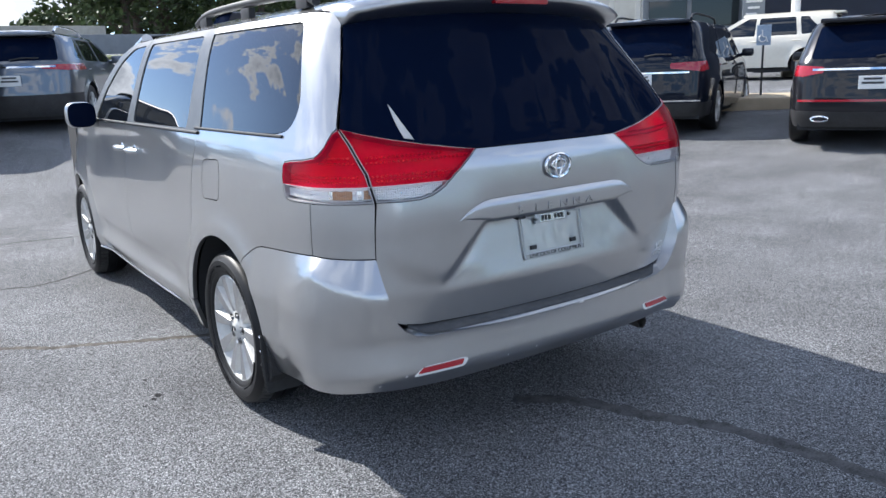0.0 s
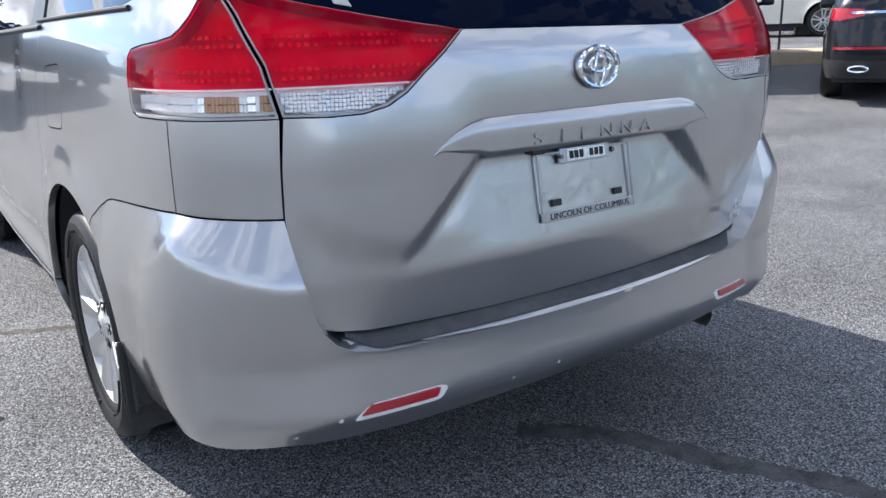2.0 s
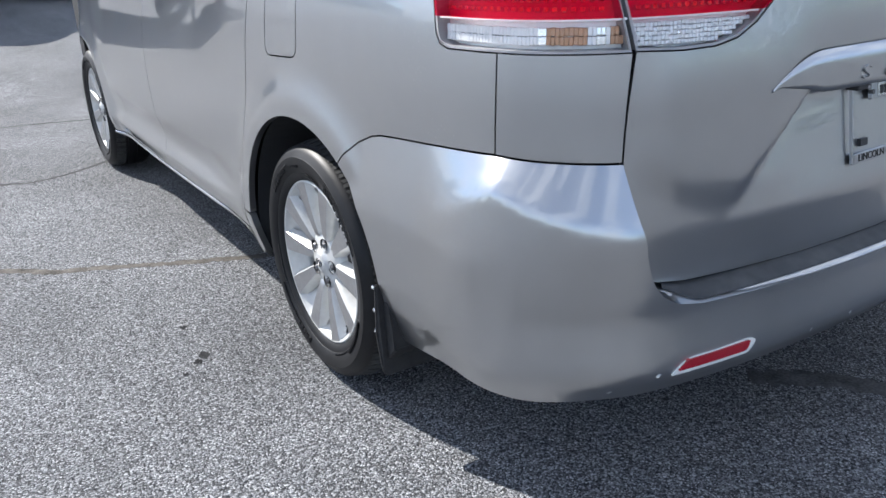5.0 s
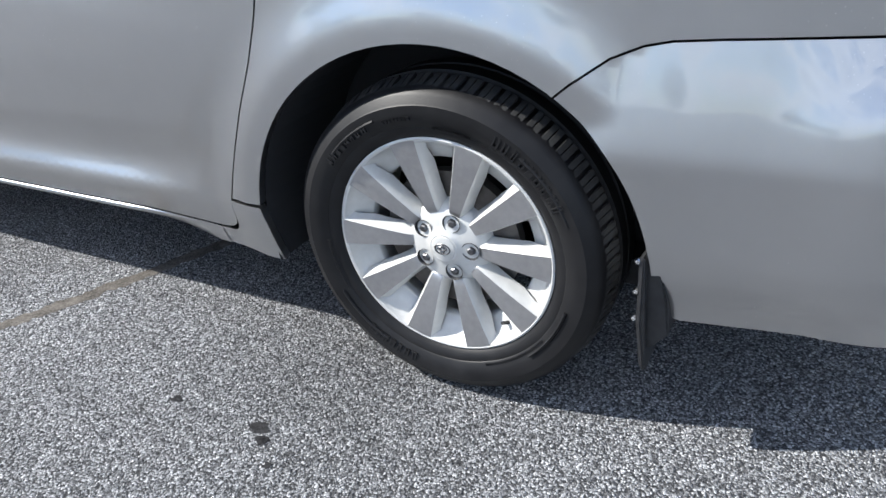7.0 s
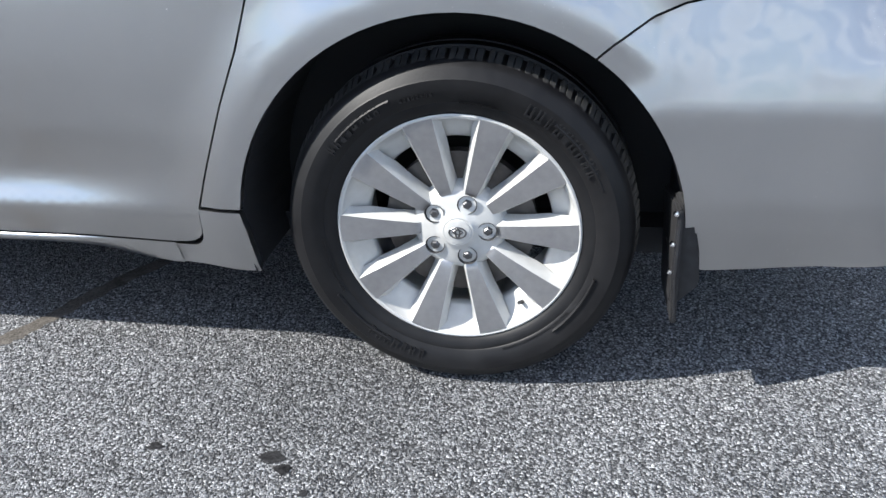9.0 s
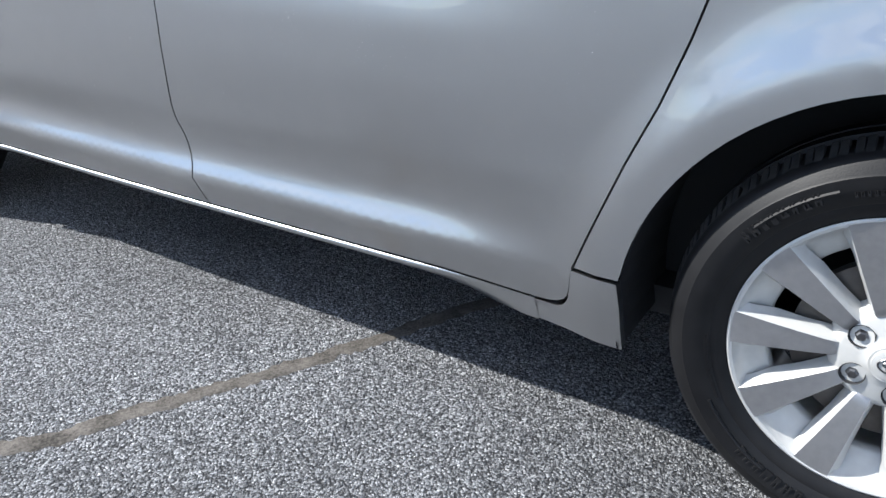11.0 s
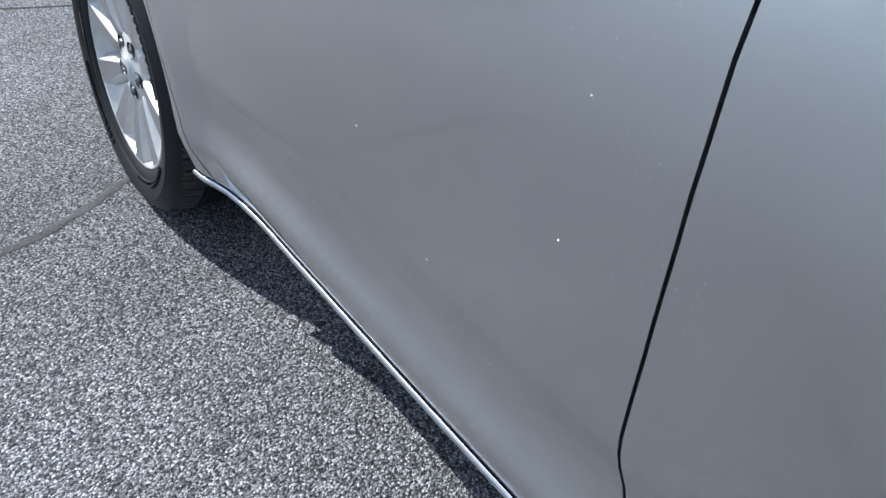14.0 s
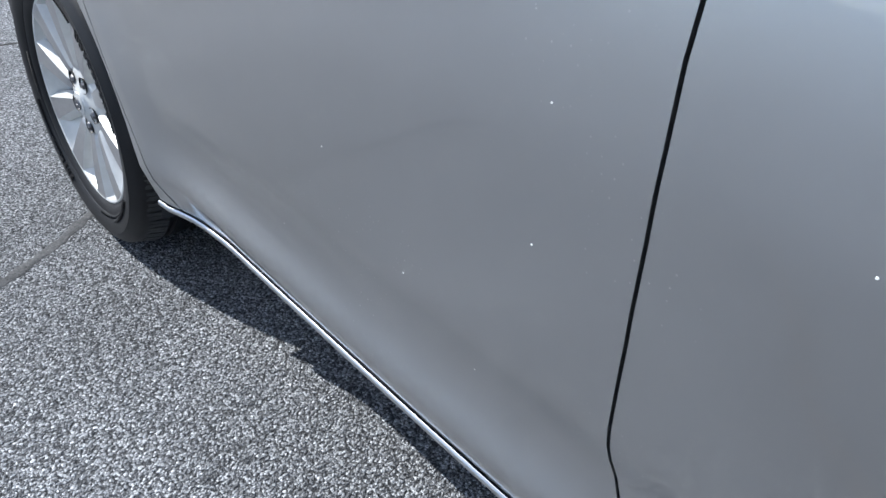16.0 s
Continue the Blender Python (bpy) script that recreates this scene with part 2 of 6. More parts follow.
def filled(poly, h, holes=(), hz=None):
    """Triangles that fill an outline, with points inside it on a grid of h."""
    hz = hz or h
    loops = [dense(np.array(p, float), max(h, hz)) for p in (poly, *holes)]
    b = np.concatenate(loops)
    lo, hi = loops[0].min(0), loops[0].max(0)
    gx, gy = np.meshgrid(np.arange(lo[0] + h / 2, hi[0], h), np.arange(lo[1] + hz / 2, hi[1], hz))
    gx[1::2] += h / 2
    g = np.stack([gx.ravel(), gy.ravel()], -1)
    keep = inside(loops[0], g)
    for lp in loops[1:]:
        keep &= ~inside(lp, g)
    g = g[keep]
    if len(g):
        near = np.full(len(g), 9.0)
        for i in range(0, len(b), 200):
            near = np.minimum(near, np.min(np.hypot(g[:, None, 0] - b[None, i:i + 200, 0], g[:, None, 1] - b[None, i:i + 200, 1]), axis=1))
        g = g[near > 0.45 * min(h, hz)]
    edges, k = [], 0
    for lp in loops:
        edges += [(k + i, k + (i + 1) % len(lp)) for i in range(len(lp))]
        k += len(lp)
    v, _, f, _, _, _ = delaunay_2d_cdt([Vector(p) for p in np.concatenate([b, g])], edges, [], 0, 1e-7)
    v = np.array([tuple(p) for p in v])
    c = np.array([v[list(t)].mean(0) for t in f])
    ok = inside(loops[0], c)
    for lp in loops[1:]:
        ok &= ~inside(lp, c)
    return v, [t for t, o in zip(f, ok) if o]


def mesh_of(name, verts, faces, mat, smooth=True):
    me = bpy.data.meshes.new(name)
    me.from_pydata([tuple(map(float, p)) for p in verts], [], [tuple(f) for f in faces])
    me.materials.append(mat)
    me.polygons.foreach_set("use_smooth", [smooth] * len(me.polygons))
    me.update()
    return me


def child(name, me, parent, label=""):
    ob = new(name, me)
    ob.parent = parent
    if label:
        ob["label"] = label
    return ob


def part(name, bm, mat, parent, label="", smooth=False):
    me = bpy.data.meshes.new(name)
    bmesh.ops.recalc_face_normals(bm, faces=bm.faces)
    bm.to_mesh(me)
    bm.free()
    me.materials.append(mat)
    me.polygons.foreach_set("use_smooth", [smooth] * len(me.polygons))
    if smooth:
        me.set_sharp_from_angle(angle=radians(38))
    return child(name, me, parent, label)


def skin(sh, name, poly, mat, parent, h=0.03, holes=(), off=0.0, depth=0.02, gap=0.002, label="", hz=None):
    """A panel of the shell inside an outline in (s, z), with turned-in edges; gap: drawn in all round."""
    poly = inset(poly, gap) if gap else np.array(poly)
    holes = [inset(q, -gap) for q in holes] if gap else holes
    v, f = filled(poly, h, holes, hz)
    p, n = sh.at(v[:, 0], v[:, 1], off)
    s, z = v[:, 0], v[:, 1]
    count = {}
    for t in f:
        for a, b in zip(t, (*t[1:], t[0])):
            count[(a, b)] = 1
    rim = [(a, b) for a, b in count if (b, a) not in count]
    fa = np.array(f)
    c = np.cross(p[fa[:, 1]] - p[fa[:, 0]], p[fa[:, 2]] - p[fa[:, 0]])
    if np.sum(c * n[fa[:, 0]]) < 0:
        f, c = [tuple(reversed(t)) for t in f], -c
        rim = [(b, a) for a, b in rim]
    # smooth normals, each face weighted by its area
    nv = np.zeros_like(p)
    for j in range(3):
        np.add.at(nv, fa[:, j], c)
    nv /= np.linalg.norm(nv, axis=1, keepdims=True) + 1e-15
    verts, faces, k, nrm = list(p), [tuple(t) for t in f], len(p), list(nv)
    if depth:
        top, low, wall = {}, {}, {}
        for a, b in rim:
            u = np.cross(p[b] - p[a], n[a])
            u = u / (np.linalg.norm(u) + 1e-9)
            for i in (a, b):
                wall[i] = wall.get(i, 0) + u
        for a, b in rim:
            for i in (a, b):
                if i not in top:
                    top[i], low[i] = k, k + 1
                    verts += [p[i], p[i] - n[i] * depth]
                    u = wall[i] / (np.linalg.norm(wall[i]) + 1e-9)
                    nrm += [u, u]
                    k += 2
            faces.append((top[b], top[a], low[a], low[b]))
    me = mesh_of(name, verts, faces, mat)
    me.normals_split_custom_set_from_vertices([tuple(map(float, u)) for u in nrm])
    return child(name, me, parent, label)


def mirrored(poly):
    a = np.array(poly, float)
    a[:, 0] *= -1
    return a[::-1]


def rounded(pts, r=0.02, n=5):
    """Rounds the corners of a closed outline; r: one radius, or one for each corner."""
    a = [np.array(p, float) for p in pts]
    out = []
    for i, b in enumerate(a):
        ri = r[i] if isinstance(r, (list, tuple)) else r
        p, q = a[i - 1], a[(i + 1) % len(a)]
        dp, dq = np.linalg.norm(p - b), np.linalg.norm(q - b)
        if ri <= 0:
            out.append(b)
            continue
        u, w = b + (p - b) * min(ri / dp, 0.49), b + (q - b) * min(ri / dq, 0.49)
        for k in range(n + 1):
            t = k / n
            out.append((1 - t) ** 2 * u + 2 * t * (1 - t) * b + t * t * w)
    return np.array(out)


def lathe(prof, n=64, axis="x"):
    """A turned shape round the x axis from (radius, x) pairs."""
    bm = bmesh.new()
    rings = []
    for r, x in prof:
        rings.append([bm.verts.new((x, r * math.cos(2 * math.pi * i / n), r * math.sin(2 * math.pi * i / n))) for i in range(n)])
    for a, b in zip(rings, rings[1:]):
        for i in range(n):
            bm.faces.new((a[i], a[(i + 1) % n], b[(i + 1) % n], b[i]))
    return bm


def add_box(bm, lo, hi, bevel=0.0, m=None):
    """A box from lo to hi, with bevelled edges, added to bm."""
    r = bmesh.ops.create_cube(bm, size=1.0)
    vs = r["verts"]
    for v in vs:
        v.co = Vector([(lo[i] + hi[i]) / 2 + v.co[i] * (hi[i] - lo[i]) for i in range(3)])
    if bevel:
        es = list({e for v in vs for e in v.link_edges})
        g = bmesh.ops.bevel(bm, geom=es, offset=bevel, segments=2, profile=0.6, affect="EDGES")
        vs = list({v for f in g["faces"] for v in f.verts} | {v for v in vs if v.is_valid})
    if m is not None:
        bmesh.ops.transform(bm, matrix=m, verts=vs)
    return vs


def tube(bm, pts, r, n=10, cap=True):
    """A round bar along a line of points; r: one radius or one for each point."""
    P = [Vector(p) for p in pts]
    rings = []
    for i, p in enumerate(P):
        d = (P[min(i + 1, len(P) - 1)] - P[max(i - 1, 0)]).normalized()
        u = d.orthogonal() if i == 0 else (rings[-1][1] - d * rings[-1][1].dot(d))
        u.normalize()
        w = d.cross(u)
        ri = r[i] if isinstance(r, (list, tuple)) else r
        rings.append(([bm.verts.new(p + (u * math.cos(a) + w * math.sin(a)) * ri) for a in [2 * math.pi * k / n for k in range(n)]], u))
    for (a, _), (b, _) in zip(rings, rings[1:]):
        for k in range(n):
            bm.faces.new((a[k], a[(k + 1) % n], b[(k + 1) % n], b[k]))
    if cap:
        bm.faces.new(rings[0][0][::-1])
        bm.faces.new(rings[-1][0])


def thing(name, label, category, group="", kind=""):
    return tagged(new(name), label, category, group, kind)


def letters(text, size, depth, mat, parent, m, name="lettering", spacing=1.0, width=None, label="", shear=0.0):
    """Raised letters in the built-in font; width: stretched to it."""
    cu = bpy.data.curves.new(name, "FONT")
    cu.body, cu.size, cu.extrude, cu.space_character, cu.shear = text, size, depth, spacing, shear
    cu.align_x, cu.align_y = "CENTER", "CENTER"
    tmp = bpy.data.objects.new(name, cu)
    scene.collection.objects.link(tmp)
    me = bpy.data.meshes.new_from_object(tmp.evaluated_get(bpy.context.evaluated_depsgraph_get()))
    bpy.data.objects.remove(tmp)
    bpy.data.curves.remove(cu)
    if width:
        xs = [v.co.x for v in me.vertices]
        k = width / (max(xs) - min(xs))
        me.transform(Matrix.Diagonal((k, 1, 1, 1)))
    me.transform(m)
    me.materials.clear()
    me.materials.append(mat)
    return child(name, me, parent, label)

# ---------- the silver minivan ----------
PLAN = [(0, 0.020), (-0.2, 0.026), (-0.4, 0.041), (-0.6, 0.068), (-0.745, 0.105), (-0.84, 0.165), (-0.90, 0.250), (-0.930, 0.40), (-0.953, 0.70),
        (-0.970, 1.2), (-0.980, 1.8), (-0.985, 2.6), (-0.980, 3.2), (-0.965, 3.8), (-0.945, 4.25), (-0.86, 4.62), (-0.68, 4.90), (-0.35, 5.03), (0, 5.065)]
DOORS = [(0.16, -0.110), (0.24, -0.078), (0.28, -0.056), (0.31, -0.0405), (0.368, -0.0140), (0.376, -0.0115), (0.380, -0.0131), (0.410, -0.0252), (0.430, -0.0309), (0.450, -0.0327), (0.465, -0.0314), (0.500, -0.0220), (0.534, -0.0096), (0.542, -0.0080), (0.59, -0.0038), (0.64, -0.0008),
         (0.69, 0.0010), (0.77, 0.0008), (0.85, -0.0050), (0.93, -0.0140), (1.01, -0.0250), (1.08, -0.0330), (1.16, -0.0420), (1.20, -0.050), (1.40, -0.108), (1.55, -0.165), (1.63, -0.21), (1.68, -0.27)]
ENDS = [(0.16, -0.08), (0.27, -0.036), (0.362, -0.010), (0.372, -0.008), (0.39, -0.007), (0.5, -0.004), (0.75, 0.0), (0.9, 0.0), (1.0, -0.003), (1.08, -0.010), (1.16, -0.026), (1.20, -0.042),
        (1.40, -0.108), (1.55, -0.165), (1.63, -0.21), (1.68, -0.27)]
REAR = [(0.16, 0.12), (0.25, 0.088), (0.32, 0.044), (0.364, 0.0120), (0.372, 0.0075), (0.380, 0.0060), (0.45, 0.0130), (0.50, 0.0165), (0.53, 0.0120), (0.58, 0.0070), (0.651, 0.0005), (0.656, 0.0001), (0.662, 0.0002), (0.76, 0.0026), (0.85, 0.0022), (0.91, 0.0), (1.0, 0.0), (1.08, 0.006),
        (1.144, 0.026), (1.25, 0.080), (1.40, 0.158), (1.55, 0.238), (1.63, 0.282), (1.68, 0.31)]
FRONT = [(0.16, -0.12), (0.5, 0.0), (0.75, -0.02), (0.95, -0.10), (1.08, -0.20), (1.7, -0.20)]
HUBS = (1.067, 4.097)
HUB_Z = 0.347
ARCH = 0.418


def side_of(y, z):
    w = step(1.52, 1.92, y) * (1 - step(3.40, 3.72, y))
    return curve1(DOORS, z) * w + curve1(ENDS, z) * (1 - w)


def flare(x, y, z):
    """A flat lip round each arch, with a crisp outer edge."""
    d = 0.0
    for h in HUBS:
        t = np.clip((0.565 - np.hypot(y - h, z - HUB_Z)) / 0.098, 0, 1)
        d = d + 0.018 * (0.35 * t + 0.65 * t * t)
    return d * step(0.80, 0.90, np.abs(x))


CHEEK = [(0.0, 0.695), (0.48, 0.695), (0.55, 0.70), (0.65, 0.725), (0.75, 0.79), (1.2, 0.79)]


def gate_relief(x, y, z):
    """The pocket under the garnish, and the belt of the tailgate."""
    xe = 0.325 + (0.885 - z) * 0.97
    pocket = (1 - step(xe - 0.022, xe + 0.012, np.abs(x))) * np.clip((z - 0.665) / 0.20, 0, 1) * (1 - step(0.880, 0.888, z))
    cheek = 0.009 * step(-0.03, 0.05, z - curve1(CHEEK, np.abs(x))) * (1 - step(0.93, 1.05, z)) * step(0.30, 0.42, np.abs(x)) * (1 - pocket) * (1 - step(0.66, 0.75, np.abs(x))) * (y < 0.3)
    return flare(x, y, z) + cheek - 0.036 * pocket * (np.abs(x) < 0.62) * (y < 0.3)


TIGHT = [(-0.1, 0.022), (0.0, 0.022), (0.14, 0.034), (0.3, 0.10)]
TOPZ = [(-0.1, 0.808), (0.29, 0.808), (0.45, 0.799), (0.58, 0.792), (0.647, 0.787), (0.69, 0.778), (0.74, 0.757), (0.80, 0.715), (0.85, 0.67), (1.2, 0.67)]
SWELL = [(-0.1, 0.672), (0.0, 0.672), (0.105, 0.676), (0.14, 0.692), (0.19, 0.718), (0.24, 0.748), (0.29, 0.768), (0.6, 0.78)]
PROUD = [(-0.1, 0.052), (0.12, 0.052), (0.20, 0.047), (0.30, 0.034), (0.40, 0.016), (0.52, 0.0), (0.80, 0.0)]
LEDGE = [(-0.1, 0.0), (0.14, 0.0), (0.25, 0.020), (0.40, 0.034), (0.60, 0.034), (0.80, 0.028), (1.2, 0.028)]


def bumper_relief(x, y, z):
    """Slopes out from the seam to a crisp lip, then stands proud below it."""
    zc = curve1(SWELL, y)
    zt = curve1(TOPZ, y)
    t = np.clip((zt - z) / np.maximum(zt - zc, 0.03 + 0.09 * step(0.2, 0.4, y)), 0, 1.25)
    f = np.where(t < 0.94, t, 0.94 + 0.06 * np.tanh((t - 0.94) / 0.06))
    side = curve1(LEDGE, y) * np.clip((zt - z) / np.maximum(zt - 0.604, 0.03), 0, 1)
    under = 0.16 * np.clip(0.440 - z, 0, 0.08) * step(0.22, 0.42, y)
    return np.maximum(flare(x, y, z), side) + curve1(PROUD, y) * f - under


def fuller(s, z):
    """The right rear corner stands a little fuller than the left one."""
    return 0.045 * (1 - step(1.2, 1.8, s)) * (1 - step(1.2, 1.6, z))


VAN = Shell(PLAN, side_of, REAR, FRONT, 0.985, gate_relief, offside=lambda s, z: fuller(s, z) * step(0.62, 0.80, s) * step(0.50, 0.90, z))
BUMP = Shell(PLAN, side_of, REAR, FRONT, 0.985, bumper_relief, offside=lambda s, z: fuller(s, z) * step(0.68, 0.86, s))


def arc(h, a0, a1, r=ARCH, n=26):
    """(y, z) points on a wheel arch; degrees from the front, upwards."""
    return [(h + r * math.cos(radians(a)), HUB_Z + r * math.sin(radians(a))) for a in np.linspace(a0, a1, n)]


SLIDE_REAR = [(1.572, 0.393), (1.552, 0.45), (1.495, 0.60), (1.452, 0.70), (1.418, 0.80), (1.375, 0.95), (1.338, 1.06), (1.318, 1.12), (1.300, 1.185)]
DOOR_SPLIT = [(2.556, 0.298), (2.559, 0.35), (2.569, 0.40), (2.586, 0.45), (2.596, 0.50), (2.594, 0.55), (2.590, 0.65), (2.589, 0.75), (2.590, 0.82), (2.592, 0.88), (2.589, 0.98), (2.578, 1.08), (2.568, 1.185)]
FRONT_EDGE = [(3.590, 0.298), (3.625, 0.36), (3.695, 0.5), (3.765, 0.66), (3.795, 0.85), (3.790, 1.0), (3.74, 1.10), (3.70, 1.165)]
BUMP_SEAM = [(0.829, 0.690), (0.800, 0.715), (0.74, 0.757), (0.690, 0.778), (0.647, 0.787), (0.58, 0.792), (0.45, 0.799), (0.284, 0.808)]
GATE_EDGE = [(-0.757, 0.800), (-0.756, 0.90), (-0.750, 0.992)]
LAMP_SIDE = [(0.281, 0.992), (0.34, 0.992), (0.405, 0.992), (0.428, 1.000), (0.440, 1.020), (0.450, 1.075), (0.452, 1.110), (0.442, 1.124), (0.40, 1.131), (0.33, 1.137), (0.28, 1.146)]
LAMP_TOP = [(-0.868, 1.160), (-0.852, 1.180), (-0.834, 1.205), (-0.818, 1.226), (-0.801, 1.240)]
PILLAR = [(-0.800, 1.248), (-0.780, 1.30), (-0.752, 1.37), (-0.706, 1.50), (-0.668, 1.60), (-0.650, 1.632)]


def build_van():
    van = thing("minivan", "silver minivan parked on sealed asphalt, with painted glint specks and chrome badges", "minivan")
    S, R = VAN.sided, VAN.reared
    both = ((1, "left"), (-1, "right"))

    def pair(sh, name, poly, mat, h, holes=(), parent=van, label="", **kw):
        a = skin(sh, name, poly, mat, parent, h, holes, label=label, **kw)
        b = skin(sh, name, mirrored(poly), mat, parent, h, [mirrored(q) for q in holes], label=label, **kw)
        return a, b

    # sliding doors and front doors
    slide = np.concatenate([S(rounded([(1.90, 0.298), (1.583, 0.298), (1.573, 0.392)], [0, 0.07, 0])), S(SLIDE_REAR[1:]), S([(1.9, 1.187)]), S(DOOR_SPLIT[::-1])])
    frontd = np.concatenate([S(DOOR_SPLIT), S([(3.2, 1.18)]), S(FRONT_EDGE[::-1]), S([(3.1, 0.298)])])
    slide_p = pair(VAN, "sliding_door", slide, SILVER, 0.035, hz=0.010)
    front_p = pair(VAN, "front_door", frontd, SILVER, 0.035, hz=0.010)

    # small stone chips in the paint
    for y, z in ((2.692, 0.821), (2.695, 0.694), (2.196, 0.776), (2.785, 0.473), (3.191, 0.464), (1.567, 0.769), (2.409, 0.601), (2.443, 0.799), (3.02, 0.66), (2.88, 0.56)):
        c = S([(y, z)])[0]
        dot = np.array([(c[0] + 0.0010 * math.cos(a) * (1.4 if k % 2 else 1), z + 0.0010 * math.sin(a)) for k, a in enumerate(np.linspace(0, 2 * math.pi, 7)[:-1])])
        skin(VAN, "chip", dot, WHITE, (slide_p if y < 2.58 else front_p)[0], 0.02, off=0.0005, gap=0.0, depth=0.0005, label="tiny pale chip in the paint")

    # window bands
    g_front = rounded(S([(2.525, 1.200), (3.40, 1.192), (3.22, 1.375), (2.98, 1.53), (2.76, 1.605), (2.515, 1.612)]), [0.02, 0.03, 0, 0.06, 0.05, 0.02])
    g_slide = rounded(S([(1.485, 1.205), (2.425, 1.202), (2.405, 1.615), (1.545, 1.612)]), 0.025)
    g_quart = rounded(S([(1.375, 1.205), (0.560, 1.214), (0.462, 1.232), (0.432, 1.315), (0.575, 1.612), (1.455, 1.614)]), [0.02, 0.02, 0.06, 0.06, 0.035, 0.02])
    b_front = S([(2.568, 1.189), (3.62, 1.172), (3.32, 1.405), (3.06, 1.57), (2.80, 1.638), (2.460, 1.645)])
    b_slide = S([(1.300, 1.189), (2.568, 1.189), (2.460, 1.645), (1.430, 1.645), (1.375, 1.45)])
    for (poly, glass, panes, nm) in ((b_front, g_front, front_p, GLASS), (b_slide, g_slide, slide_p, GLASS)):
        for k, q in ((0, lambda a: a), (1, mirrored)):
            skin(VAN, "window_frame", q(poly), TRIM, panes[k], 0.04, [q(glass)], depth=0.03, label="satin grey window frame")
            skin(VAN, "window_pane", q(glass), nm, panes[k], 0.03, off=-0.005, gap=0.0, depth=0.005, label="tinted window that mirrors the sky")
    # belt mouldings under the glass
    for k, sg in ((0, 1), (1, -1)):
        for a, b, pn in ((1.31, 2.56, slide_p), (2.58, 3.60, front_p)):
            y = np.linspace(a, b, 24)
            pa, _ = VAN.at(S(np.stack([y, 0 * y + 1.188], -1))[:, 0], 0 * y + 1.188, 0.003)
            pa[:, 0] *= sg
            bm = bmesh.new()
            tube(bm, pa, 0.0075, 8)
            part("belt_moulding", bm, BLACK, pn[k], smooth=True)

    # quarter panels
    fuel = rounded([(1.040, 0.920), (1.238, 0.912), (1.212, 1.082), (1.022, 1.092)], 0.035)
    fuel = S(fuel)
    quart = np.concatenate([S([(1.572, 0.393), (1.484, 0.393)]), S(arc(HUBS[0], 8, 123)), S(BUMP_SEAM), S([(0.281, 0.90), (0.280, 0.992)]), S(LAMP_SIDE), R(LAMP_TOP), R(PILLAR),
                            S([(0.55, 1.645), (0.9, 1.645), (1.430, 1.645), (1.375, 1.45), (1.300, 1.189)]), S(SLIDE_REAR[::-1][1:-1])])
    corner = np.concatenate([S([(0.280, 0.992), (0.281, 0.90), (0.284, 0.808)]), R(GATE_EDGE), R([(-0.80, 0.992), (-0.86, 0.992)])])
    pair(VAN, "corner_panel", corner, SILVER, 0.022, gap=0.0015)
    qp = pair(VAN, "quarter_panel", quart, SILVER, 0.022, [g_quart, fuel])
    for k, q in ((0, lambda a: a), (1, mirrored)):
        skin(VAN, "quarter_window", q(g_quart), GLASS, qp[k], 0.03, off=-0.004, gap=0.003, depth=0.006, label="tinted rear side window that mirrors clouds")
        y = np.linspace(0.50, 1.36, 24)
        zz = 0 * y + 1.208
        pa, _ = VAN.at(S(np.stack([y, zz], -1))[:, 0], zz, 0.002)
        pa[:, 0] *= 1 if k == 0 else -1
        bm = bmesh.new()
        tube(bm, pa, 0.006, 8)
        part("belt_moulding", bm, BLACK, qp[k], smooth=True)
    skin(VAN, "fuel_door", fuel, SILVER, qp[0], 0.03, label="closed silver fuel filler flap")
    skin(VAN, "fuel_door_blank", mirrored(fuel), SILVER, qp[1], 0.03, gap=0.0)

    # front wings, nose, bonnet
    wing = np.concatenate([S(FRONT_EDGE[::-1]), S([(3.655, 0.30)]), S(arc(HUBS[1], 172, 8)), S([(4.60, 0.525), (4.70, 0.60), (4.72, 0.85), (4.55, 1.02), (4.2, 1.085), (3.9, 1.115)])])
    pair(VAN, "front_wing", wing, SILVER, 0.035)
    e = VAN.end
    nose_s = VAN.sided([(4.62, 0.42), (4.72, 0.62), (4.72, 0.85)])[:, 0]
    nose = [(nose_s[0], 0.52), (nose_s[1], 0.62), (nose_s[2], 0.86), (e - 0.02, 0.88), (e - 0.02, 0.52)]
    pair(VAN, "front_bumper", nose, SILVER, 0.05, gap=0.0)
    pair(VAN, "front_valance", [(nose_s[0], 0.25), (nose_s[0], 0.517), (e - 0.02, 0.517), (e - 0.02, 0.25)], BLACK, 0.05, gap=0.0, label="black lower front valance")
    ys = np.linspace(3.70, 4.70, 20)
    rim_z = [(3.70, 1.150), (3.9, 1.117), (4.2, 1.087), (4.55, 1.022), (4.70, 0.90)]
    V, F = [], []
    for y in ys:
        ze = float(curve1(rim_z, y))
        w = -float(VAN.flat(S([(y, ze)])[0, 0], ze)[0])
        for j in range(21):
            u = -1 + 2 * j / 20
            V.append((u * w, y + 0.26 * (1 - u * u) * (y - 3.70), ze + 0.045 * (1 - u * u) * (1 - 0.7 * (y - 3.7))))
    F = [(i * 21 + j, i * 21 + j + 1, (i + 1) * 21 + j + 1, (i + 1) * 21 + j) for i in range(19) for j in range(20)]
    child("bonnet", mesh_of("bonnet", V, F, SILVER), van)
    # windscreen and its pillars
    V = []
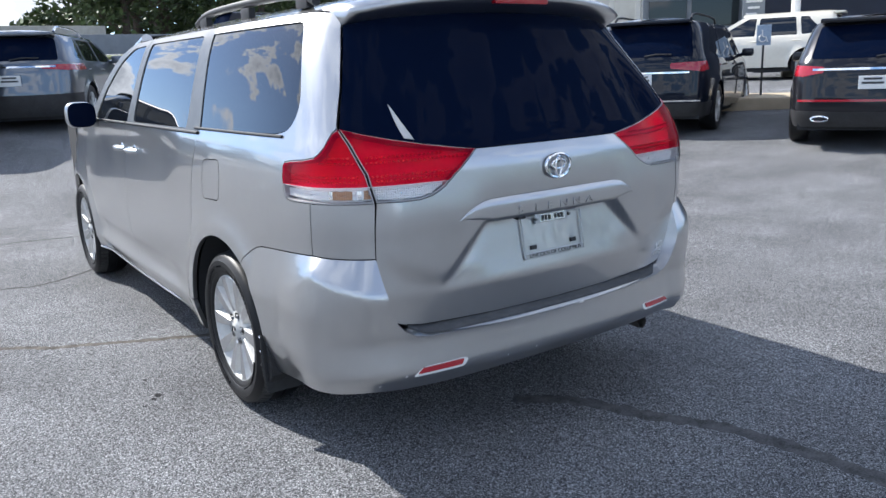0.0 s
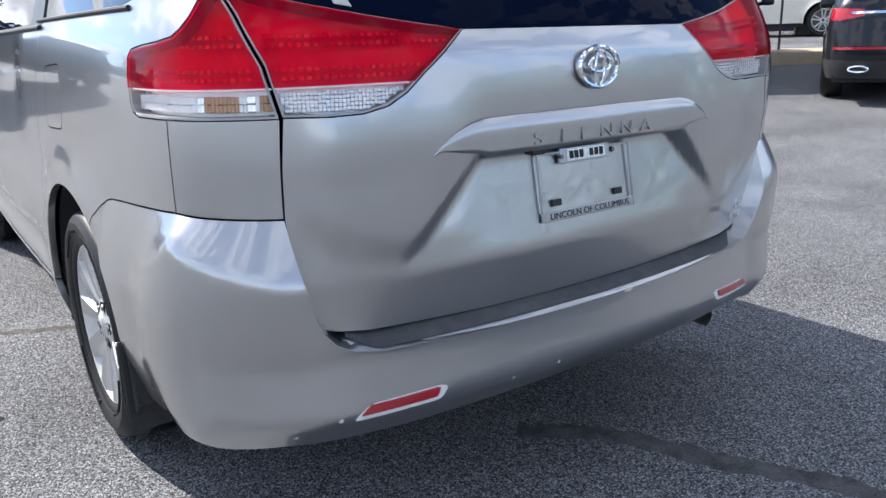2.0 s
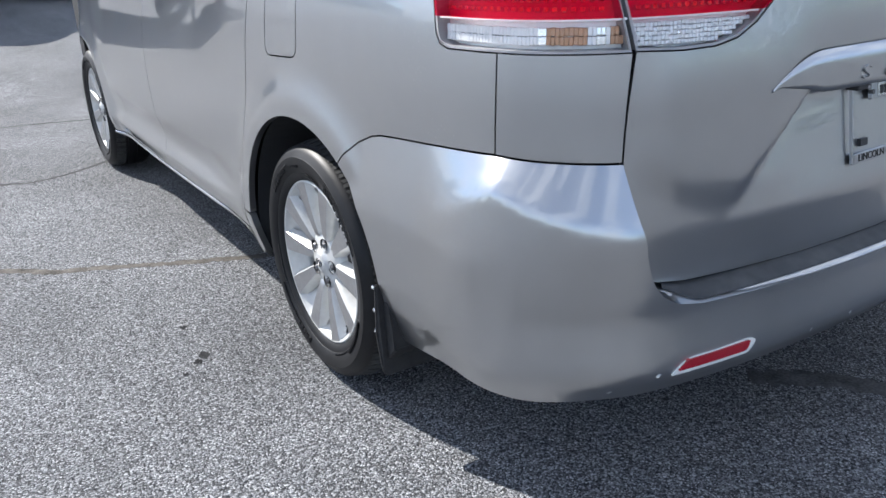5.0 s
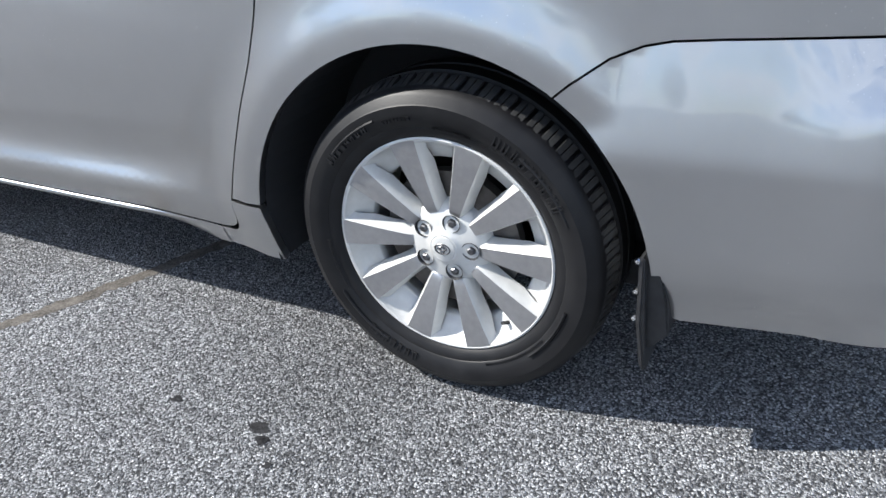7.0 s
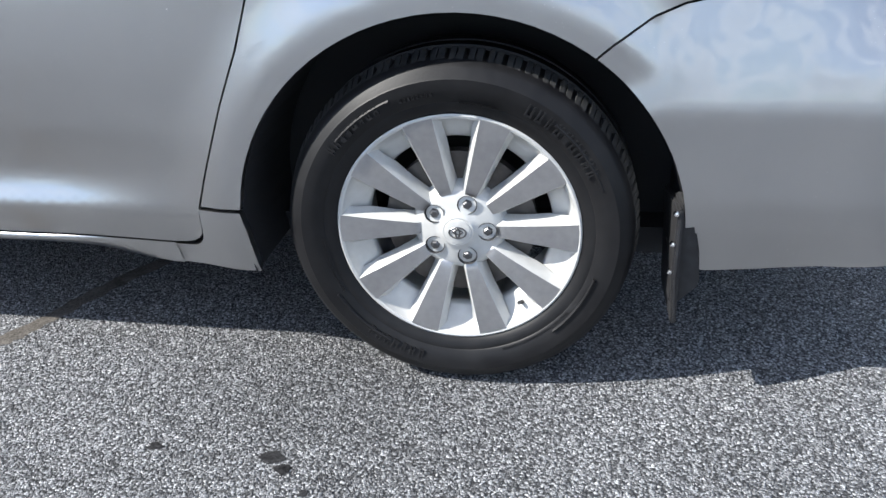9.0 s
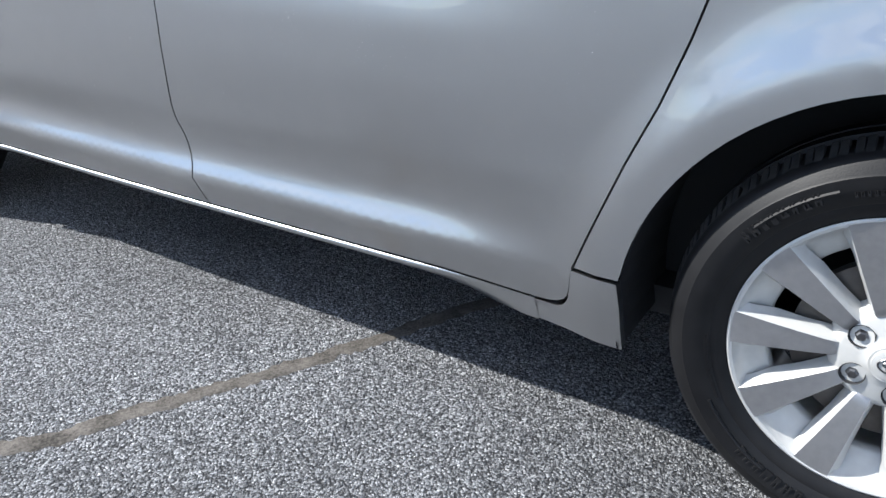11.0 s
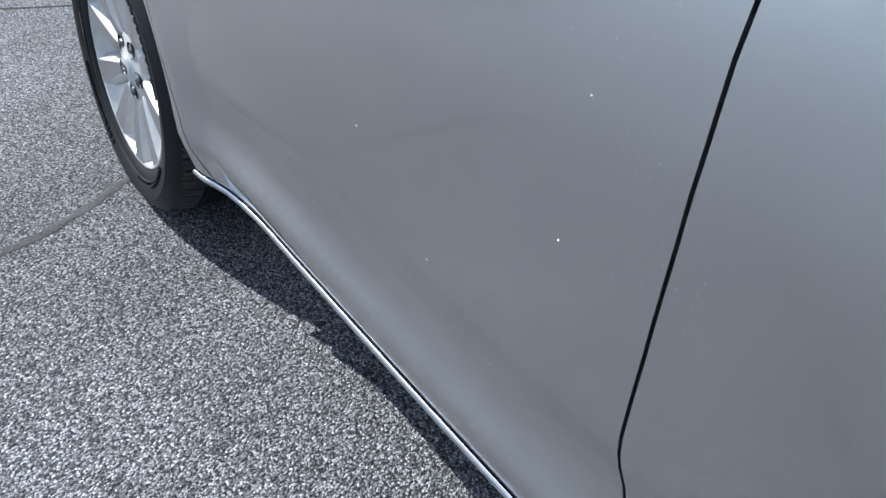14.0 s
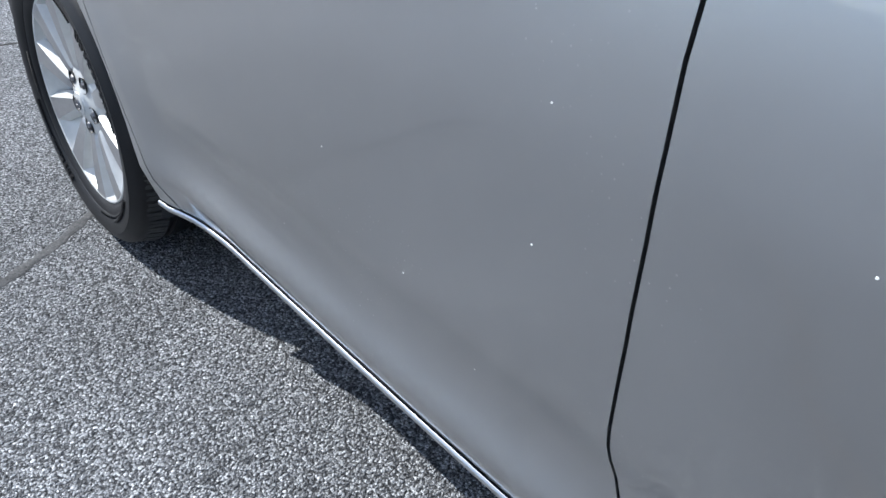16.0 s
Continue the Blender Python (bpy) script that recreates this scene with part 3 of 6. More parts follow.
    for i in range(11):
        t = i / 10
        for j in range(21):
            u = -1 + 2 * j / 20
            w = 0.70 * (1 - t) + 0.80 * t
            V.append((u * w, 2.86 + 0.92 * t - 0.10 * u * u, 1.675 - 0.53 * t - 0.02 * t * (1 - t) + 0.035 * (1 - u * u) * (1 - t)))
    F = [(i * 21 + j, i * 21 + j + 1, (i + 1) * 21 + j + 1, (i + 1) * 21 + j) for i in range(10) for j in range(20)]
    child("windscreen", mesh_of("windscreen", V, F, GLASS), van)
    for sg in (-1, 1):
        bm = bmesh.new()
        tube(bm, [(sg * 0.725, 2.72, 1.655), (sg * 0.765, 3.06, 1.545), (sg * 0.815, 3.36, 1.375), (sg * 0.872, 3.70, 1.16)], [0.035, 0.038, 0.04, 0.045], 10)
        part("windscreen_pillar", bm, SILVER, van, smooth=True)

    # roof with its edge, rails and aerial fin
    ys = np.linspace(0.30, 2.92, 50)
    V = []
    es = VAN.sided(np.stack([ys, 0 * ys + 1.645], -1))[:, 0]
    ex = np.abs(VAN.at(es, 0 * ys + 1.645)[0][:, 0])
    for y, w in zip(ys, ex):
        for j in range(41):
            u = -1 + 2 * j / 40
            fall = 0.030 * max(0, (0.75 - y) / 0.4) ** 2 + 0.05 * max(0, (y - 2.1) / 0.8) ** 2
            V.append((u * w, y, 1.645 + (0.088 - fall) * (1 - abs(u) ** 3.2)))
    F = [(i * 41 + j, i * 41 + j + 1, (i + 1) * 41 + j + 1, (i + 1) * 41 + j) for i in range(49) for j in range(40)]
    child("roof", mesh_of("roof", V, F, SILVER), van)
    for sg in (-1, 1):
        bm = bmesh.new()
        line = [(sg * 0.655, 0.62, 1.690), (sg * 0.66, 0.72, 1.716), (sg * 0.665, 0.9, 1.732), (sg * 0.668, 1.3, 1.738), (sg * 0.665, 1.70, 1.734), (sg * 0.655, 1.88, 1.718), (sg * 0.645, 1.98, 1.690)]
        tube(bm, [(sg * 0.66, a, b) for a, b in spline2([(p[1], p[2]) for p in line], 6)], 0.018, 10)
        for y in (0.72, 1.30, 1.86):
            add_box(bm, (sg * 0.66 - 0.016, y - 0.05, 1.67), (sg * 0.66 + 0.016, y + 0.05, 1.718), 0.006)
        part("roof_rail", bm, BLACK, van, "black roof rail", smooth=True)

    # sills, with the bright edge under the doors
    for sg in (1, -1):
        y = np.linspace(1.655, 3.66, 60)
        prof = [(0.296, 0.001), (0.294, 0.004), (0.288, 0.0045), (0.283, 0.001), (0.262, -0.030), (0.240, -0.075), (0.225, -0.14)]
        V = []
        for yy in y:
            low = float(1 - step(1.68, 2.0, yy))
            s0 = S([(yy, 0.30)])[0, 0]
            x = VAN.flat(s0, 0.30)[0]
            for z, o in prof:
                zl = max(z, 0.2385 if low > 0.5 else 0)
                xs = VAN.flat(s0, zl)[0] - 0.0015
                V.append((sg * ((x - o) * (1 - low) + xs * low), yy, z * (1 - low) + zl * low))
        n = len(prof)
        F = [(i * n + j, i * n + j + 1, (i + 1) * n + j + 1, (i + 1) * n + j) for i in range(len(y) - 1) for j in range(n - 1)]
        if sg > 0:
            F = [tuple(reversed(f)) for f in F]
        child("sill", mesh_of("sill", V, F, SILVER), van, "silver sill with a bright edge")
    dog = np.concatenate([S(rounded([(1.66, 0.2945), (1.586, 0.2945), (1.577, 0.389)], [0, 0.055, 0])), S([(1.486, 0.389), (1.479, 0.34), (1.475, 0.238), (1.56, 0.236), (1.66, 0.240)])])
    pair(VAN, "sill_end", dog, SILVER, 0.03)

    # rear bumper with its step pad
    low = [(0.668, 0.300), (0.60, 0.284), (0.50, 0.290), (0.40, 0.306)]
    lowr = [(-0.88, 0.312), (-0.80, 0.315), (-0.70, 0.312), (-0.5, 0.312), (-0.25, 0.322), (0, 0.328)]
    SB, RB = BUMP.sided, BUMP.reared
    edge = [(-0.757, 0.800), (-0.752, 0.70), (-0.748, 0.672), (-0.742, 0.640), (-0.732, 0.605), (-0.717, 0.572), (-0.695, 0.545), (-0.660, 0.524), (-0.60, 0.513), (-0.3, 0.506), (0, 0.504)]
    full_l = np.concatenate([SB(BUMP_SEAM), RB(edge)])
    outl = np.concatenate([full_l, mirrored(full_l)[1:]])
    back = np.concatenate([RB(lowr[::-1]), SB(low[::-1]), SB(arc(HUBS[0], 184, 123))[:-1]])
    ring = np.concatenate([outl, np.array([(-a, b) for a, b in back[::-1]])[:-1], back])
    bumper = skin(BUMP, "rear_bumper", ring, SILVER, van, 0.016, depth=0.07, label="silver rear bumper with small scuffs")
    # the ledge with the dark pad
    xs = np.linspace(-0.72, 0.72, 57)
    V = []
    for x in xs:
        a = BUMP.at(RB([(x if abs(x) > 1e-6 else -1e-6, 0.510)])[:, 0], np.array([0.510]))[0][0]
        b = VAN.at(VAN.reared([(x if abs(x) > 1e-6 else -1e-6, 0.56)])[:, 0], np.array([0.56]))[0][0]
        up = 0.02 * step(0.60, 0.70, abs(x))
        for t in (0.0, 0.06, 0.5, 1.0):
            V.append((x, a[1] + 0.004 + (b[1] + 0.05 - a[1]) * t, 0.503 + up + 0.006 * min(1, t * 12) + 0.036 * t))
    F = [(i * 4 + j, (i + 1) * 4 + j, (i + 1) * 4 + j + 1, i * 4 + j + 1) for i in range(56) for j in range(3)]
    child("bumper_ledge", mesh_of("bumper_ledge", V, F, SILVER), bumper)
    xs = np.linspace(-0.655, 0.655, 54)
    V = []
    for x in xs:
        a = BUMP.at(RB([(x, 0.510)])[:, 0], np.array([0.510]))[0][0]
        b = VAN.at(VAN.reared([(x, 0.56)])[:, 0], np.array([0.56]))[0][0]
        cut = 0.034 * step(0.575, 0.655, abs(x)) ** 2
        up = 0.02 * step(0.60, 0.70, abs(x))
        y0, y1 = a[1] + 0.0125 + cut, b[1] + 0.045
        for t, h in ((0.0, -0.004), (0.04, 0.003), (0.5, 0.004), (1.0, 0.004)):
            V.append((x, y0 + (y1 - y0) * t, 0.512 + up + 0.036 * ((y0 + (y1 - y0) * t) - a[1]) / (b[1] + 0.05 - a[1]) + h))
    F = [(i * 4 + j, (i + 1) * 4 + j, (i + 1) * 4 + j + 1, i * 4 + j + 1) for i in range(53) for j in range(3)]
    child("step_pad", mesh_of("step_pad", V, F, PAD), bumper, "dark grey ribbed plastic step pad")
    # low reflectors in white surrounds
    for sg in (1, -1):
        w = 0 if sg > 0 else 0.026
        base = [(-0.672 - w, 0.372), (-0.64 - w, 0.402), (-0.472 - w, 0.407), (-0.458 - w, 0.400), (-0.478 - w, 0.376)]
        rim_o = RB(rounded(base, [0.006, 0.02, 0.01, 0.008, 0.01]))
        rim_i = inset(RB(rounded([(-0.662 - w, 0.381), (-0.637 - w, 0.402), (-0.476 - w, 0.406), (-0.486 - w, 0.384)], 0.008)), 0.001)
        q = (lambda a: a) if sg > 0 else mirrored
        skin(BUMP, "reflector_surround", q(rim_o), WHITE, bumper, 0.02, off=0.003, gap=0.0, depth=0.008, label="pale reflector surround")
        skin(BUMP, "reflector", q(rim_i), REDREF, bumper, 0.02, off=0.007, gap=0.0, depth=0.008, label="red rear reflector")

    for k, (x, z, w) in enumerate(((-0.150, 0.377, 0.005), (-0.285, 0.373, 0.004), (-0.70, 0.377, 0.006), (-0.78, 0.345, 0.005), (0.10, 0.500, 0.018))):
        a = RB([(x - w, z), (x + w * 0.3, z - 0.004), (x + w, z + 0.003), (x + w * 0.1, z + 0.006)])
        skin(BUMP, "scuff", a, WHITE, bumper, 0.02, off=0.0008, gap=0.0, depth=0.0, label="pale scuff in the paint")

    # tailgate: metal, glass, lamps, garnish
    lampcurve = [(-0.746, 0.994), (-0.66, 0.991), (-0.595, 0.993), (-0.545, 1.004), (-0.500, 1.028), (-0.460, 1.062), (-0.405, 1.104), (-0.352, 1.147)]
    lamptop = [(-0.352, 1.147), (-0.44, 1.160), (-0.55, 1.178), (-0.66, 1.200), (-0.74, 1.220), (-0.797, 1.240)]
    left = R([(-0.60, 0.541), (-0.668, 0.550), (-0.700, 0.560), (-0.722, 0.576), (-0.735, 0.605), (-0.745, 0.655), (-0.752, 0.70), (-0.757, 0.80), (-0.755, 0.90)])
    metal_l = np.concatenate([left, R(lampcurve)])
    ring = np.concatenate([R([(-0.3, 0.535)]), metal_l, mirrored(metal_l), R([(0.3, 0.535)])])
    gate = skin(VAN, "tailgate", ring, SILVER, van, 0.014, label="silver tailgate with a number plate pocket")
    gl = np.concatenate([R([(-0.2, 1.147)]), R(lamptop), R([(-0.786, 1.27), (-0.776, 1.30), (-0.748, 1.37), (-0.702, 1.50), (-0.664, 1.60), (-0.645, 1.632)])])
    skin(VAN, "rear_window", np.concatenate([gl, mirrored(gl)]), PRIVACY, gate, 0.03, off=-0.002, depth=0.01, label="almost black privacy glass")
    strip = R([(-0.627, 1.312), (-0.625, 1.270), (-0.619, 1.230), (-0.611, 1.199), (-0.578, 1.193), (-0.590, 1.225), (-0.606, 1.262), (-0.618, 1.295)])
    skin(VAN, "pillar_trim", strip, INNER, gate, 0.03, off=0.0005, gap=0.0, depth=0.002, label="pale inner trim showing at the rear glass")
    build_lamps(van, van, S, R, lampcurve, lamptop)
    build_gate_trim(van, gate, R)

    # spoiler with the high stop lamp
    xs = np.linspace(-0.672, 0.672, 45)
    prof = [(0.43, 1.700), (0.34, 1.703), (0.27, 1.697), (0.225, 1.684), (0.212, 1.670), (0.222, 1.655), (0.262, 1.636), (0.300, 1.620), (0.33, 1.612)]
    V = []
    for x in xs:
        u = abs(x) / 0.672
        for y, z in prof:
            V.append((x, y + 0.125 * u ** 3, z - 0.040 * u ** 3.2 + 0.012 * (1 - u * u)))
    n = len(prof)
    F = [(i * n + j, i * n + j + 1, (i + 1) * n + j + 1, (i + 1) * n + j) for i in range(44) for j in range(n - 1)]
    F += [tuple(range(n))[::-1], tuple(44 * n + j for j in range(n))]
    sp = child("roof_spoiler", mesh_of("roof_spoiler", V, F, SILVER), van)
    bm = bmesh.new()
    add_box(bm, (-0.13, 0.205, 1.655), (0.13, 0.235, 1.684), 0.005)
    part("stop_lamp", bm, REDREF, sp, "high stop lamp")

    # door mirrors and handles
    for sg in (1, -1):
        pn = front_p[0 if sg > 0 else 1]
        bm = bmesh.new()
        bmesh.ops.create_uvsphere(bm, u_segments=32, v_segments=16, radius=1)
        for v in bm.verts:
            v.co = Vector([math.copysign(abs(c) ** 0.62, c) for c in v.co])
            v.co = Vector((sg * (-1.042 + 0.088 * v.co.x), 3.318 + 0.075 * v.co.y * (1.0 if v.co.y > 0 else 0.75), 1.222 + 0.082 * v.co.z))
        tube(bm, [(sg * -0.91, 3.36, 1.16), (sg * -1.00, 3.33, 1.175)], 0.032, 10)
        part("door_mirror", bm, SILVER, pn, "silver door mirror with its reflection coloured dark", smooth=True)
        # the near-black colour stands in for what the mirror would reflect
        bm = bmesh.new()
        bmesh.ops.create_uvsphere(bm, u_segments=32, v_segments=16, radius=1)
        for v in bm.verts:
            v.co = Vector([math.copysign(abs(c) ** 0.62, c) for c in v.co])
            v.co = Vector((sg * (-1.040 + 0.083 * v.co.x), 3.260 + 0.008 * v.co.y, 1.222 + 0.077 * v.co.z))
        part("mirror_glass", bm, PRIVACY, pn, "mirror glass with a dark reflection put into its colour", smooth=True)
        for y0, pn2 in ((2.68, front_p), (2.40, slide_p)):
            po = pn2[0 if sg > 0 else 1]
            c = [VAN.at(S([(y0 + d, 1.045)])[:, 0], np.array([1.045]))[0][0] for d in (-0.10, -0.05, 0, 0.05, 0.10)]
            bm = bmesh.new()
            tube(bm, [(sg * (p[0] - o), p[1], p[2]) for p, o in zip(c, (0.006, 0.030, 0.036, 0.030, 0.006))], [0.014, 0.015, 0.015, 0.015, 0.014], 10)
            part("handle", bm, SILVER, po, "silver grab handle", smooth=True)
            bm = bmesh.new()
            bmesh.ops.create_uvsphere(bm, u_segments=20, v_segments=10, radius=1)
            bmesh.ops.transform(bm, matrix=Matrix.Translation((sg * (c[2][0] + 0.006), y0, 1.043)) @ Matrix.Diagonal((0.010, 0.062, 0.034, 1)), verts=bm.verts)
            part("handle_cup", bm, BADGE, po, smooth=True)

    # dark inside: inner walls, floor, wheel housings
    bm = bmesh.new()
    add_box(bm, (-0.74, 0.62, 0.22), (0.74, 4.85, 0.28))
    part("underbody", bm, DARK, van)
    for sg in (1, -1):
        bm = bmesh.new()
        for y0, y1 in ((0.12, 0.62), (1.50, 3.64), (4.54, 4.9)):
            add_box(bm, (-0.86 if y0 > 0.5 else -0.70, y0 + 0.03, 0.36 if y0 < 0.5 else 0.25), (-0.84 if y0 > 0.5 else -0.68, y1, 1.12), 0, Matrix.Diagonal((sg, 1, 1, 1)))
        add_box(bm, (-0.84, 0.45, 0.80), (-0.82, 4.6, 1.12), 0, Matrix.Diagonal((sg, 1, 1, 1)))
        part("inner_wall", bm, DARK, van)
        for h in HUBS:
            bm = bmesh.new()
            n = 40
            ring = [(h + (ARCH + 0.012) * math.cos(a), HUB_Z + (ARCH + 0.012) * math.sin(a)) for a in np.linspace(-0.25, math.pi + 0.25, n)]
            o = [bm.verts.new((sg * -(0.955 - 0.45 * max(0, y - 4.2)), y, z)) for y, z in ring]
            i = [bm.verts.new((sg * -0.66, y, z)) for y, z in ring]
            for k in range(n - 1):
                bm.faces.new((o[k], o[k + 1], i[k + 1], i[k]))
            bm.faces.new(i)
            part("wheel_housing", bm, DARK, van)
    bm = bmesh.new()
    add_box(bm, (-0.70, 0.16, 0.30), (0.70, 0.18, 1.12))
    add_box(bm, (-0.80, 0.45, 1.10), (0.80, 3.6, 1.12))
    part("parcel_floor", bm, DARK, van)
    build_wheels(van)
    # exhaust pipe under the right end of the bumper
    bm = bmesh.new()
    tube(bm, [(0.60, 0.75, 0.285), (0.615, 0.30, 0.275), (0.62, 0.115, 0.262)], 0.027, 14, False)
    tube(bm, [(0.60, 0.75, 0.285), (0.615, 0.30, 0.275), (0.62, 0.115, 0.262)], 0.024, 14, False)
    part("exhaust_pipe", bm, BRAKE, van, "dull steel exhaust pipe", smooth=True)
    # mud flaps behind the wheels
    for sg in (1, -1):
        for h, back in ((HUBS[0], -0.405), (HUBS[1], -0.42)):
            if h != HUBS[0]:
                continue
            y0 = h + back
            bm = bmesh.new()
            outline = [(-0.985, 0.430), (-0.990, 0.30), (-0.984, 0.205), (-0.975, 0.187), (-0.80, 0.187), (-0.79, 0.40)]
            a = [bm.verts.new((sg * x, y0 + 0.006 - 0.10 * max(0, 0.32 - z), z)) for x, z in outline]
            b = [bm.verts.new((sg * x, y0 - 0.004 - 0.10 * max(0, 0.32 - z), z)) for x, z in outline]
            bm.faces.new(a)
            bm.faces.new(b[::-1])
            for k in range(6):
                bm.faces.new((a[k], b[k], b[(k + 1) % 6], a[(k + 1) % 6]))
            # the flange that meets the bumper
            f1 = [(y0, 0.432), (y0 - 0.022, 0.430), (y0 - 0.044, 0.34), (y0 - 0.052, 0.272), (y0 - 0.020, 0.235), (y0, 0.23)]
            a = [bm.verts.new((sg * -0.968, y, z)) for y, z in f1]
            b = [bm.verts.new((sg * -0.90, y, z)) for y, z in f1]
            bm.faces.new(a)
            bm.faces.new(b[::-1])
            for k in range(6):
                bm.faces.new((a[k], b[k], b[(k + 1) % 6], a[(k + 1) % 6]))
            bmesh.ops.recalc_face_normals(bm, faces=bm.faces)
            bmesh.ops.bevel(bm, geom=list(bm.edges), offset=0.003, segments=2, affect="EDGES")
            flap = part("mud_flap", bm, BLACK, van, "black plastic mud flap")
            for z in (0.422, 0.362, 0.306):
                bm = lathe([(0.0, -0.004), (0.004, -0.003), (0.0055, 0.0), (0.0055, 0.004)], 12)
                bmesh.ops.transform(bm, matrix=Matrix.Translation((sg * -0.985, y0 + 0.008, z)) @ Matrix.Diagonal((sg, 1, 1, 1)), verts=bm.verts)
                part("screw", bm, CHROME, flap, "bright flap screw")
    return van


FRAME = material("satin_frame_metal", (0.42, 0.43, 0.45), 0.3, 1.0)
BADGE = material("satin_badge", (0.62, 0.63, 0.65), 0.22, 1.0)
LAMP_EDGE = material("lamp_housing", (0.40, 0.40, 0.42), 0.3)
INNER = grain(material("pale_inner_trim", (0.62, 0.60, 0.56), 0.6), (0.55, 0.53, 0.50), (0.68, 0.66, 0.62), 30)
MIRROR = grain(material("lamp_reflector", (0.85, 0.86, 0.88), 0.20, 0.25), (0.80, 0.81, 0.83), (0.95, 0.95, 0.96), 60, 0.6, 120, dist=0.002)
CELL = material("lamp_cell", (0.85, 0.85, 0.86), 0.16, 0.9)
AMBER = material("amber_bulb_glass", (0.46, 0.27, 0.17), 0.25, 0.3)


def lens_material(name, tint, body=0.0):
    """Thin coloured plastic: the tint lets light through, the face is glossy."""
    m = bpy.data.materials.new(name)
    m.use_nodes = True
    n, l = m.node_tree.nodes, m.node_tree.links
    n.clear()
    tr, gl, mx, fr, out = (n.new("ShaderNode" + k) for k in ("BsdfTransparent", "BsdfGlossy", "MixShader", "Fresnel", "OutputMaterial"))
    tr.inputs["Color"].default_value = (*tint, 1)
    gl.inputs["Roughness"].default_value = 0.03
    fr.inputs["IOR"].default_value = 1.22
    l.new(fr.outputs[0], mx.inputs["Fac"])
    di, m2 = n.new("ShaderNodeBsdfDiffuse"), n.new("ShaderNodeMixShader")
    di.inputs["Color"].default_value = (*(c * 0.9 for c in tint), 1)
    m2.inputs["Fac"].default_value = body
    l.new(tr.outputs[0], m2.inputs[1])
    l.new(di.outputs[0], m2.inputs[2])
    l.new(m2.outputs[0], mx.inputs[1])
    l.new(gl.outputs[0], mx.inputs[2])
    l.new(mx.outputs[0], out.inputs["Surface"])
    return m


LENS_RED = lens_material("red_lamp_lens", (0.92, 0.006, 0.075), 0.07)
LENS_CLEAR = lens_material("clear_lamp_lens", (0.97, 0.97, 0.97))


def cut_at(poly, zc, above):
    """The part of an outline over (or under) a level."""
    out = []
    for a, b in zip(poly, np.roll(poly, -1, axis=0)):
        ina, inb = ((p[1] >= zc) == above for p in (a, b))
        if ina:
            out.append(a)
        if ina != inb:
            out.append(a + (b - a) * (zc - a[1]) / (b[1] - a[1]))
    return np.array(out)


def lamp_bits(name, spots, mat, parent, size, off, label=""):
    """Small blocks on the lamp's reflector, standing off the shell."""
    bm = bmesh.new()
    for s, z in spots:
        p, n = VAN.at(np.array([s]), np.array([z]), off)
        n = Vector(n[0])
        u = n.cross(Vector((0, 0, 1))).normalized()
        v = u.cross(n)
        M = Matrix((u, v, n)).transposed().to_4x4()
        M.translation = Vector(p[0])
        add_box(bm, (-size[0], -size[1], -0.006), (size[0], size[1], 0.006), min(size[0], size[1]) * 0.45, M)
    tagged(part(name, bm, mat, parent, label), kind="stuff")


